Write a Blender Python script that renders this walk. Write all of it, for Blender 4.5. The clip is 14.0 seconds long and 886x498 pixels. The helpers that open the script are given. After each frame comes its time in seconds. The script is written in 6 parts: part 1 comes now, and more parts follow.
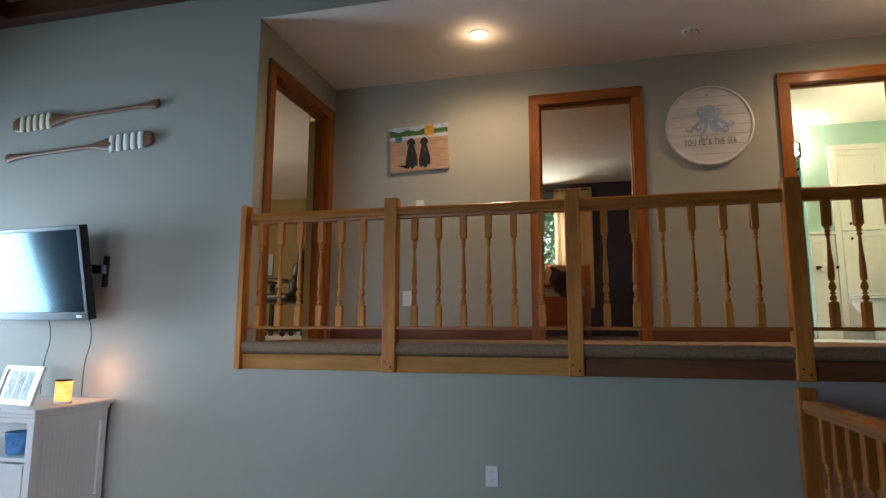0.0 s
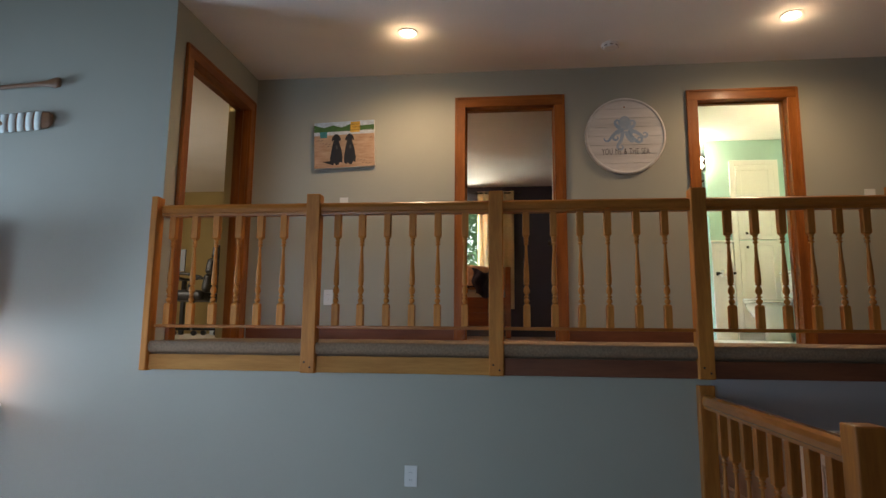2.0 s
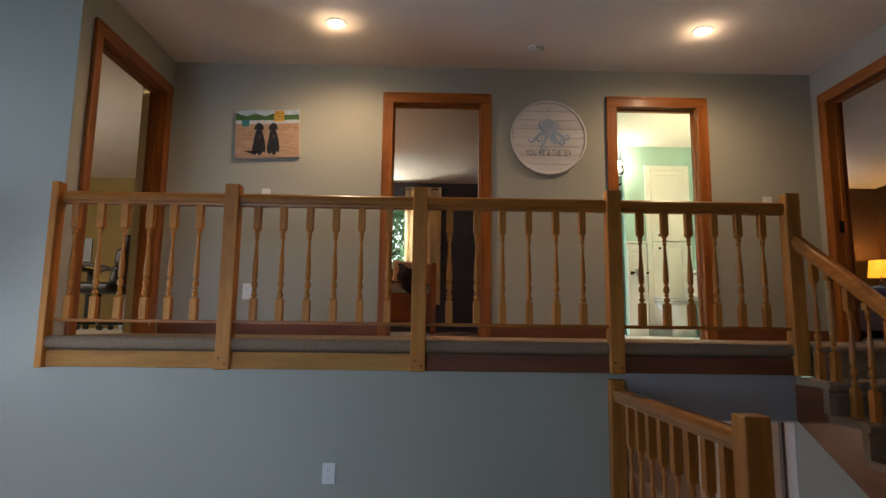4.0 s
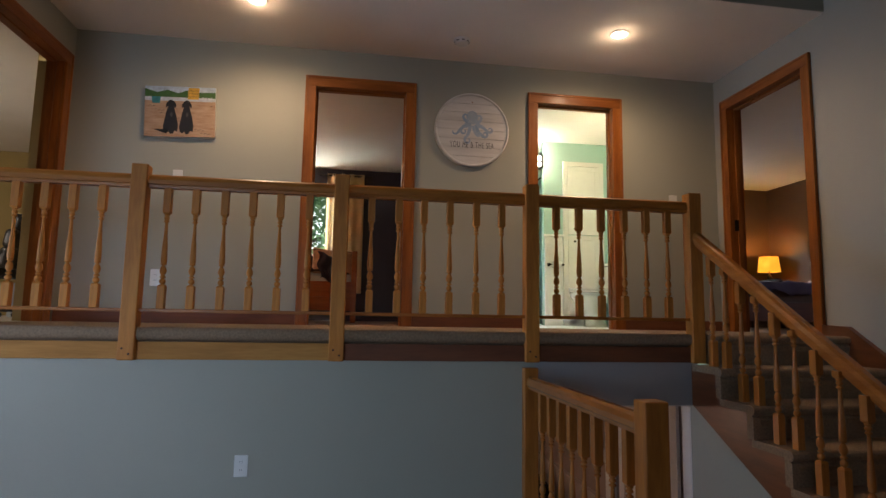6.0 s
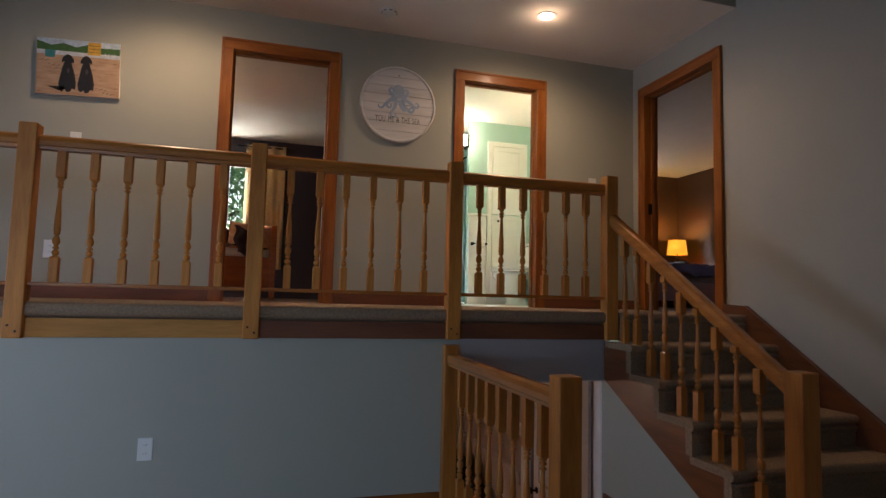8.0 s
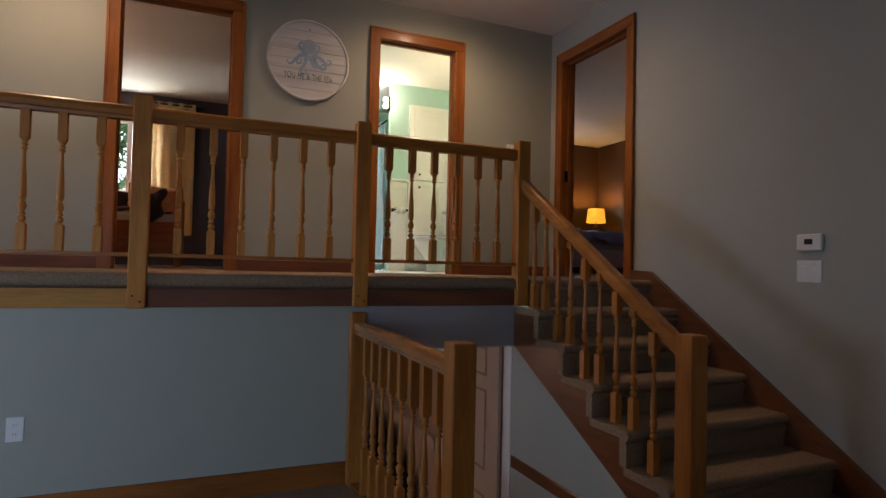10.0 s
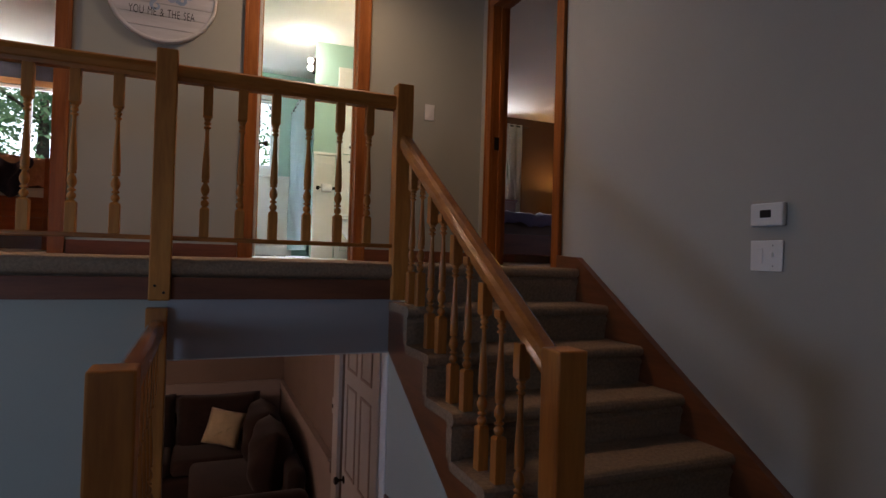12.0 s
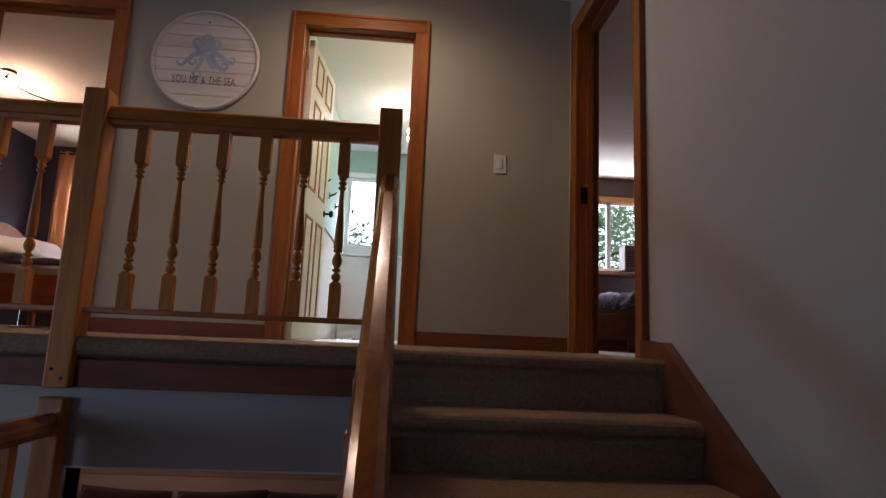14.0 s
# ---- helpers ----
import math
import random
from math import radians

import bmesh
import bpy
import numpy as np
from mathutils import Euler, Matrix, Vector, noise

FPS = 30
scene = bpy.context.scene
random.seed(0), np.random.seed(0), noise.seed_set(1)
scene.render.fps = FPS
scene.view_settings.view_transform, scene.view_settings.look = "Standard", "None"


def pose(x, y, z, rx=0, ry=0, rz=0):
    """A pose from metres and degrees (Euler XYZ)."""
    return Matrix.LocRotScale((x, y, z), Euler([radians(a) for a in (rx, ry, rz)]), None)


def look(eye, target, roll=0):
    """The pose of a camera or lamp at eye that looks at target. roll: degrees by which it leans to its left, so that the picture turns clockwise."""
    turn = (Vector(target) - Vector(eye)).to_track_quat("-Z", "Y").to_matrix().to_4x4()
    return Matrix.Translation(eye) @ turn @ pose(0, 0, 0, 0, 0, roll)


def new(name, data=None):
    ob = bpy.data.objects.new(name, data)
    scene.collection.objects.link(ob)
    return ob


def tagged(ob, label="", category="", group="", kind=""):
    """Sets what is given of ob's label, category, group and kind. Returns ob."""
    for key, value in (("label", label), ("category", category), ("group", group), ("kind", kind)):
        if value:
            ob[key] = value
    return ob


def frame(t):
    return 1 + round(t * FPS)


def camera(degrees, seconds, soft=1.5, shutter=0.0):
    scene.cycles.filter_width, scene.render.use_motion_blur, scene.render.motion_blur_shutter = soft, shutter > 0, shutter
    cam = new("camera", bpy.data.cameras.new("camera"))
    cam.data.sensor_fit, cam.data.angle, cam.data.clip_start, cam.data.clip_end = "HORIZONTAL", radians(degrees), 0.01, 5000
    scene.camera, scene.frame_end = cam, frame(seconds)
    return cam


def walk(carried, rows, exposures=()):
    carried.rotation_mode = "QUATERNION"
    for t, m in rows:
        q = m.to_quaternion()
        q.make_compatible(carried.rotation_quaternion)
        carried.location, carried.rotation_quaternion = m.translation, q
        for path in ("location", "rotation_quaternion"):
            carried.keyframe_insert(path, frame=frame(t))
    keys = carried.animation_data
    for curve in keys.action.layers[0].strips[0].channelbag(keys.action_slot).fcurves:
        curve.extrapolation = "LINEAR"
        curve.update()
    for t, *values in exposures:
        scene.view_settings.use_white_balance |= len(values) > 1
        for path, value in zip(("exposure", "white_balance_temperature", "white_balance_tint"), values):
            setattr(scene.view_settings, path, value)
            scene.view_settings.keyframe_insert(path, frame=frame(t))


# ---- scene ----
cam = camera(74.7, 14.0)
PATH = [
    (0, (2.796, 1.441, 1.219), (2.326, 3.365, 1.496), 0.2),
    (0.5, (2.779, 1.443, 1.226), (2.379, 3.383, 1.5), 0.2),
    (1, (2.791, 1.453, 1.223), (2.448, 3.404, 1.499), 0.3),
    (1.5, (2.795, 1.455, 1.211), (2.517, 3.416, 1.492), 0.3),
    (2, (2.786, 1.455, 1.216), (2.577, 3.424, 1.495), 0.5),
    (2.5, (2.785, 1.457, 1.214), (2.641, 3.433, 1.491), 0.5),
    (3, (2.797, 1.458, 1.218), (2.711, 3.437, 1.49), 0.5),
    (5.5, (2.82, 1.461, 1.218), (3.056, 3.431, 1.465), 1.0),
    (6, (2.822, 1.455, 1.224), (3.124, 3.419, 1.456), 1.0),
    (6.5, (2.837, 1.459, 1.22), (3.198, 3.413, 1.441), 1.1),
    (7, (2.833, 1.46, 1.223), (3.261, 3.403, 1.425), 1.1),
    (7.5, (2.834, 1.464, 1.223), (3.329, 3.394, 1.401), 1.2),
    (7.7, (2.839, 1.479, 1.219), (3.358, 3.403, 1.392), 1.3),
    (10, (3.018, 1.556, 1.208), (3.798, 3.397, 1.268), 1.3),
    (10.5, (3.194, 1.662, 1.199), (4.01, 3.488, 1.228), 1.3),
    (11, (3.418, 1.859, 1.22), (4.263, 3.672, 1.223), 1.5),
    (11.5, (3.78, 1.975, 1.199), (4.596, 3.801, 1.214), 1.5),
    (12, (4.076, 2.103, 1.182), (4.848, 3.948, 1.211), 1.7),
    (12.5, (4.317, 2.257, 1.202), (5.0, 4.135, 1.274), 1.8),
    (13, (4.603, 2.379, 1.195), (5.123, 4.304, 1.352), 2.1),
    (13.5, (4.867, 2.537, 1.175), (5.194, 4.494, 1.4135), 2.1),
    (14, (5.096, 2.755, 1.179), (5.232, 4.726, 1.489), 2.5),
]
walk(cam, [(t, look(eye, target, roll)) for t, eye, target, roll in PATH],
     [(0, 0.04, 6700, 11), (3, 0.06, 6700, 12), (5.5, -0.03, 6600, 15), (7.5, -0.15, 6500, 18), (10.5, -0.22, 6400, 19), (12.5, -0.38, 6050, 24), (14, -0.38, 6050, 25)])

# ---- world and light ----
world = bpy.data.worlds.new("world")
scene.world = world
world.use_nodes = True
wn = world.node_tree.nodes
sky = wn.new("ShaderNodeTexSky")
sky.sky_type, sky.sun_disc = "NISHITA", False
sky.sun_elevation, sky.sun_rotation = radians(60), radians(143)
wn["Background"].inputs[1].default_value = 0.15
world.node_tree.links.new(sky.outputs[0], wn["Background"].inputs[0])


def lamp(name, kind, m, power, colour, size=0.1, size_y=None, spot=None, spread=180):
    data = bpy.data.lights.new(name, kind)
    data.energy, data.color = power, colour
    if kind == "AREA":
        data.shape, data.size, data.size_y = "RECTANGLE", size, size_y or size
        data.spread = radians(spread)
    elif kind == "SUN":
        data.angle = radians(size)
    else:
        data.shadow_soft_size = size
    if spot:
        data.spot_size, data.spot_blend = radians(spot), 0.75
    ob = new(name, data)
    ob.matrix_world = m
    return tagged(ob, kind="structure")


DAY = (0.50, 0.73, 1.0)
WARM = (1.0, 0.68, 0.40)
lamp("sun", "SUN", look((3, -4, 8.7), (0, 0, 0)), 5.0, (1.0, 0.93, 0.84), 0.6)
# daylight at the windows of the living room, and an added fill
lamp("window_light_side", "AREA", look((-3.66, 3.85, 1.40), (-1.0, 4.97, 1.45)), 47, DAY, 1.3, 1.5, spread=88)
lamp("window_light_rear", "AREA", look((-0.9, -3.42, 1.45), (0.6, 4.97, 0.3)), 26, DAY, 2.4, 1.7, spread=58)
# unseen fill, added at the right rear to brighten the white cabinet
lamp("window_light_rear_right", "AREA", look((3.6, -3.42, 1.45), (-0.9, 4.6, 0.1)), 14, (0.74, 0.76, 1.0), 1.8, 1.6, spread=42)
# daylight at the windows upstairs, and added fills for the office and brown room
lamp("window_light_navy_room", "AREA", look((1.5, 11.6, 4.0), (1.5, 8.6, 1.7)), 260, (0.85, 1.0, 0.88), 2.4, 0.6)
lamp("ground_light_navy_room", "AREA", look((1.6, 11.3, 0.9), (1.7, 8.6, 3.47)), 170, (0.95, 1.0, 0.85), 2.4, 1.2)
lamp("window_light_bath", "AREA", look((4.8, 11.2, 4.0), (4.65, 8.6, 1.7)), 900, (0.82, 0.90, 1.0), 2.2, 0.6)
lamp("ground_light_bath", "AREA", look((4.75, 10.9, 1.0), (4.75, 8.2, 3.47)), 50, (0.92, 1.0, 0.95), 1.6, 1.0)
lamp("window_light_brown_room", "AREA", look((7.8, 11.6, 4.0), (7.8, 8.6, 1.7)), 420, (0.85, 0.95, 1.0), 2.2, 0.6)
lamp("ground_light_brown_room", "AREA", look((7.8, 11.2, 0.9), (7.9, 8.4, 3.47)), 240, (0.92, 1.0, 0.95), 2.0, 1.2)
# fill lamp added inside the office, which has no window built
lamp("window_light_office", "AREA", look((-2.0, 6.3, 2.4), (-1.6, 8, 2.3)), 22, (1.0, 0.9, 0.75), 1.2, 1.0)
# unseen side light, added to brighten the near faces of the bed
lamp("window_light_brown_room_side", "AREA", look((9.88, 6.1, 2.45), (7.2, 8.2, 1.5)), 6, (0.85, 0.93, 1.0), 1.5, 1.0)
# lamps that burn, and two added lamps without fixtures
DOWNLIGHTS = ((2.065, 5.570), (4.838, 5.565))
for x, y in DOWNLIGHTS:
    lamp("downlight_lamp", "SPOT", look((x, y, 3.435), (x, y, 0)), 54, (1.0, 0.71, 0.43), 0.05, spot=172)
    lamp("downlight_rim", "POINT", pose(x, y, 3.42), 2.2, (1.0, 0.70, 0.42), 0.05)
# hidden warm lamp, added right of the bathroom doorway to brighten the cabinet
lamp("vanity_lamp", "POINT", pose(5.75, 7.15, 3.0), 21, (1.0, 0.74, 0.42), 0.12)
lamp("bath_lamp", "POINT", pose(5.03, 8.30, 3.21), 15, (1.0, 0.86, 0.62), 0.08)
lamp("table_lamp_bulb", "POINT", pose(9.48, 9.92, 2.23), 19, (1.0, 0.55, 0.12), 0.05)
lamp("track_lamp", "POINT", pose(1.2, 8.3, 3.28), 55, (1.0, 0.62, 0.36), 0.06)
# unseen lamp, added to brighten the lower room
lamp("lower_lamp", "POINT", pose(2.6, 7.0, 0.40), 30, (1.0, 0.67, 0.47), 0.15)


# ---- materials ----
def material(name, colour, rough=0.6, metal=0.0, spread=0.12, scale=3.0, fine=60.0, bump=0.15, stretch=(1, 1, 1), grain=0.0,
             per_object=0.0, emit=0.0, second=None, coat=0.0, sheen=0.0, transmission=0.0, alpha=None):
    """A surface with variation at two scales: broad stains and fine grain, with relief."""
    mat = bpy.data.materials.new(name)
    mat.use_nodes = True
    t = mat.node_tree
    n, l = t.nodes, t.links
    b = n["Principled BSDF"]
    co = n.new("ShaderNodeTexCoord")
    mp = n.new("ShaderNodeMapping")
    mp.inputs["Scale"].default_value = stretch
    l.new(co.outputs["Object"], mp.inputs[0])
    big = n.new("ShaderNodeTexNoise")
    big.inputs["Scale"].default_value, big.inputs["Detail"].default_value = scale, 4
    small = n.new("ShaderNodeTexNoise")
    small.inputs["Scale"].default_value, small.inputs["Detail"].default_value = fine, 3
    l.new(mp.outputs[0], big.inputs["Vector"])
    l.new(mp.outputs[0], small.inputs["Vector"])
    add = n.new("ShaderNodeMath")
    add.operation = "MULTIPLY_ADD"
    l.new(small.outputs[0], add.inputs[0])
    add.inputs[1].default_value = 0.35
    l.new(big.outputs[0], add.inputs[2])
    ramp = n.new("ShaderNodeValToRGB")
    dark = second or tuple(c * (1 - spread * 2) for c in colour)
    light = tuple(min(1, c * (1 + spread)) for c in colour)
    ramp.color_ramp.elements[0].position, ramp.color_ramp.elements[0].color = 0.42, (*dark, 1)
    ramp.color_ramp.elements[1].position, ramp.color_ramp.elements[1].color = 0.92, (*light, 1)
    l.new(add.outputs[0], ramp.inputs[0])
    out = ramp.outputs[0]
    if per_object:
        info = n.new("ShaderNodeObjectInfo")
        hsv = n.new("ShaderNodeHueSaturation")
        rng = n.new("ShaderNodeMapRange")
        rng.inputs["To Min"].default_value, rng.inputs["To Max"].default_value = 1 - per_object, 1 + per_object
        l.new(info.outputs["Random"], rng.inputs[0])
        l.new(rng.outputs[0], hsv.inputs["Value"])
        l.new(out, hsv.inputs["Color"])
        out = hsv.outputs[0]
    l.new(out, b.inputs["Base Color"])
    b.inputs["Roughness"].default_value, b.inputs["Metallic"].default_value = rough, metal
    b.inputs["Coat Weight"].default_value = coat
    b.inputs["Coat Roughness"].default_value = 0.15
    b.inputs["Sheen Weight"].default_value = sheen
    b.inputs["Transmission Weight"].default_value = transmission
    if bump:
        bp = n.new("ShaderNodeBump")
        bp.inputs["Strength"].default_value, bp.inputs["Distance"].default_value = bump, 0.004
        l.new(small.outputs[0], bp.inputs["Height"])
        l.new(bp.outputs[0], b.inputs["Normal"])
    if emit:
        l.new(out, b.inputs["Emission Color"])
        b.inputs["Emission Strength"].default_value = emit
    return mat


def wood(name, colour, dark, along="z", rough=0.35, coat=0.3, per_object=0.08, shine=0.5):
    s = {"x": (0.12, 1, 1), "y": (1, 0.12, 1), "z": (1, 1, 0.12)}[along]
    m = material(name, colour, rough, spread=0.1, scale=14, fine=90, bump=0.08, stretch=s, second=dark, coat=coat, per_object=per_object)
    m.node_tree.nodes["Principled BSDF"].inputs["Specular IOR Level"].default_value = shine
    return m


M = {
    # copy of the greige paint; the right wall's dimmer, warmer light is in its colour
    "wall_dim_warm": material("greige_paint_dim_warm", (0.365, 0.352, 0.308), 0.7, spread=0.03, scale=1.2, fine=220, bump=0.12),
    "wall": material("greige_paint", (0.376, 0.373, 0.312), 0.7, spread=0.03, scale=1.2, fine=220, bump=0.12),
    "header": material("greige_paint_smooth", (0.37, 0.35, 0.35), 0.65, spread=0.03, scale=1.2, fine=220, bump=0.1),
    "white_ceiling": material("ceiling_paint", (0.86, 0.82, 0.77), 0.85, spread=0.02, scale=2, fine=150, bump=0.3),
    # whitish-brown ceiling, tinted warmer so that its bounce warms the upper walls
    "bounce_ceiling": material("warm_bounce_ceiling_paint", (0.66, 0.55, 0.42), 0.8, spread=0.04),
    "navy": material("navy_paint", (0.017, 0.016, 0.035), 0.6, spread=0.05),
    "mint": material("mint_paint", (0.40, 0.60, 0.53), 0.5, spread=0.03),
    "brown_wall": material("brown_paint", (0.085, 0.045, 0.026), 0.6, spread=0.05),
    "yellow_wall": material("ochre_paint", (0.42, 0.31, 0.12), 0.7, spread=0.03),
    "lower_wall": material("taupe_paint", (0.33, 0.25, 0.20), 0.7, spread=0.04),
    "white": material("white_gloss_paint", (0.78, 0.76, 0.72), 0.35, spread=0.03, fine=40, bump=0.05),
    # pale trim of the lower room, darkened in its colour for the dim light there
    "white_low_dimmed": material("dimmed_cream_trim_paint", (0.52, 0.44, 0.39), 0.4, spread=0.04, fine=40, bump=0.05),
    "carpet": material("carpet_pile", (0.285, 0.190, 0.118), 0.95, spread=0.15, scale=75, fine=260, bump=1.0, sheen=0.0),
    "laminate": wood("laminate_floor", (0.40, 0.25, 0.16), (0.25, 0.14, 0.08), "x", 0.3),
    "vinyl": material("bath_vinyl", (0.55, 0.56, 0.55), 0.3, spread=0.06, scale=5),
    "casing_z": wood("stained_pine_upright", (0.34, 0.112, 0.020), (0.18, 0.050, 0.009), "z", 0.42, 0.08, shine=0.25),
    "casing_x": wood("stained_pine_level", (0.34, 0.112, 0.020), (0.18, 0.050, 0.009), "x", 0.42, 0.08, shine=0.25),
    "casing_y": wood("stained_pine_deep", (0.34, 0.115, 0.030), (0.18, 0.05, 0.013), "y", 0.42, 0.08, shine=0.25),
    "skirt": wood("stained_skirt", (0.19, 0.058, 0.018), (0.10, 0.03, 0.010), "y"),
    "skirt_x": wood("stained_skirt_level", (0.20, 0.060, 0.018), (0.11, 0.03, 0.010), "x", 0.6, 0.0),
    # red-brown stain with the shade near the stairs put into the colour
    "fascia": wood("stained_shaded_fascia", (0.19, 0.060, 0.022), (0.11, 0.030, 0.011), "x", 0.65, 0.0),
    "fascia_pale": wood("maple_fascia", (0.50, 0.235, 0.062), (0.32, 0.135, 0.032), "x", 0.65, 0.0, shine=0.2),
    "maple_z": wood("maple_upright", (0.55, 0.218, 0.042), (0.33, 0.112, 0.020), "z", 0.5, 0.0, shine=0.22),
    "amber_z": wood("amber_maple_upright", (0.48, 0.182, 0.034), (0.28, 0.090, 0.015), "z", 0.4, 0.1, shine=0.3),
    "maple_x": wood("maple_level", (0.46, 0.172, 0.030), (0.25, 0.080, 0.013), "x", 0.42, 0.03, shine=0.25),
    "maple_y": wood("maple_deep", (0.47, 0.170, 0.032), (0.26, 0.080, 0.015), "y", 0.16, 0.6),
    "beam": wood("stained_beam", (0.12, 0.035, 0.014), (0.05, 0.014, 0.007), "x"),
    "plate": material("ivory_plastic", (0.72, 0.71, 0.68), 0.35, spread=0.02, bump=0.0),
    "black": material("black_plastic", (0.012, 0.012, 0.013), 0.3, spread=0.05, bump=0.02),
    "iron": material("dark_bronze", (0.03, 0.025, 0.02), 0.35, metal=0.8, spread=0.1),
    "glow": material("downlight_glow", (1.0, 0.80, 0.55), 0.5, emit=30, bump=0, spread=0.0),
}


# ---- mesh helpers ----
def box(bm, x0, x1, y0, y1, z0, z1, bevel=0.0, seg=2):
    vs = [bm.verts.new((x, y, z)) for x in (x0, x1) for y in (y0, y1) for z in (z0, z1)]
    fs = [bm.faces.new([vs[i] for i in f]) for f in ((0, 1, 3, 2), (4, 6, 7, 5), (0, 4, 5, 1), (2, 3, 7, 6), (0, 2, 6, 4), (1, 5, 7, 3))]
    if bevel:
        edges = list({e for f in fs for e in f.edges})
        bmesh.ops.bevel(bm, geom=edges, offset=bevel, segments=seg, profile=0.5, affect="EDGES")
    return vs


def prism(bm, points, axis, a0, a1):
    """A flat outline carried along an axis. points: (u, v) in the two other axes, in xyz order."""
    def at(u, v, a):
        return {"x": (a, u, v), "y": (u, a, v), "z": (u, v, a)}[axis]
    lo = [bm.verts.new(at(u, v, a0)) for u, v in points]
    hi = [bm.verts.new(at(u, v, a1)) for u, v in points]
    bm.faces.new(lo)
    bm.faces.new(hi[::-1])
    for i in range(len(points)):
        j = (i + 1) % len(points)
        bm.faces.new((lo[j], lo[i], hi[i], hi[j]))


def lathe(bm, rings, seg=14, at=(0, 0, 0)):
    """rings: (radius, height) from the bottom up."""
    loops = []
    for r, z in rings:
        loops.append([bm.verts.new((at[0] + r * math.cos(2 * math.pi * k / seg), at[1] + r * math.sin(2 * math.pi * k / seg), at[2] + z)) for k in range(seg)])
    for a, b in zip(loops, loops[1:]):
        for k in range(seg):
            f = bm.faces.new((a[k], a[(k + 1) % seg], b[(k + 1) % seg], b[k]))
            f.smooth = True
    bm.faces.new(loops[0][::-1])
    bm.faces.new(loops[-1])


def finish(bm, name, mat, smooth=False):
    bmesh.ops.recalc_face_normals(bm, faces=bm.faces)
    me = bpy.data.meshes.new(name)
    if smooth:
        for f in bm.faces:
            f.smooth = True
    bm.to_mesh(me)
    bm.free()
    for m in (mat if isinstance(mat, (list, tuple)) else [mat]):
        me.materials.append(m)
    return me


def part(name, bm, mat, parent=None, label="", smooth=False):
    ob = new(name, finish(bm, name, mat, smooth))
    ob.parent = parent
    return tagged(ob, label)


def thing(name, at, label, category, group=""):
    ob = new(name)
    ob.empty_display_size = 0.05
    ob.location = at
    return tagged(ob, label, category, group)


def setting(name, bm, mat, label=""):
    ob = new(name, finish(bm, name, mat))
    return tagged(ob, label, kind="structure")


def slab(name, x0, x1, y0, y1, z0, z1, mat, label="", bevel=0.0):
    bm = bmesh.new()
    box(bm, x0, x1, y0, y1, z0, z1, bevel)
    return setting(name, bm, mat, label)


def wall(name, axis, p0, p1, a0, a1, z0, z1, mat, holes=(), label=""):
    """A wall between the planes p0 and p1 across an axis, from a0 to a1 along it, with holes (a0, a1, z0, z1)."""
    bm = bmesh.new()
    us = sorted({a0, a1, *[v for h in holes for v in h[:2]]})
    zs = sorted({z0, z1, *[v for h in holes for v in h[2:]]})
    for u, u2 in zip(us, us[1:]):
        for z, z2 in zip(zs, zs[1:]):
            if any(h[0] <= u and u2 <= h[1] and h[2] <= z and z2 <= h[3] for h in holes):
                continue
            if axis == "y":
                box(bm, u, u2, p0, p1, z, z2)
            else:
                box(bm, p0, p1, u, u2, z, z2)
    bmesh.ops.remove_doubles(bm, verts=bm.verts, dist=1e-5)
    inner = [f for f in bm.faces if all(len(e.link_faces) > 2 for e in f.edges) and any(
        g is not f and set(g.verts) == set(f.verts) for g in f.edges[0].link_faces)]
    bmesh.ops.delete(bm, geom=inner, context="FACES_ONLY")
    return setting(name, bm, mat, label)


# ---- plan: heights and planes ----
LOW = -0.085     # living room floor
H = 1.14         # upper hall floor
TOP = 3.47       # upper ceilings
DEEP = -1.31     # lower room floor
FRONT = 4.97     # face of the wall below the upper hall
BACK = 6.290     # face of the hall's back wall
RIGHT = 6.128    # face of the right-hand wall
LEFT = 0.562     # face of the hall's left wall
RUN, RISE = 0.268, 0.175

# doorways: (inner edge, inner edge, head height)
D1, D2, D3, D4 = (5.190, 6.14, 3.13), (2.460, 3.218, 3.14), (4.398, 5.102, 3.14), (5.205, 6.085, 3.14)


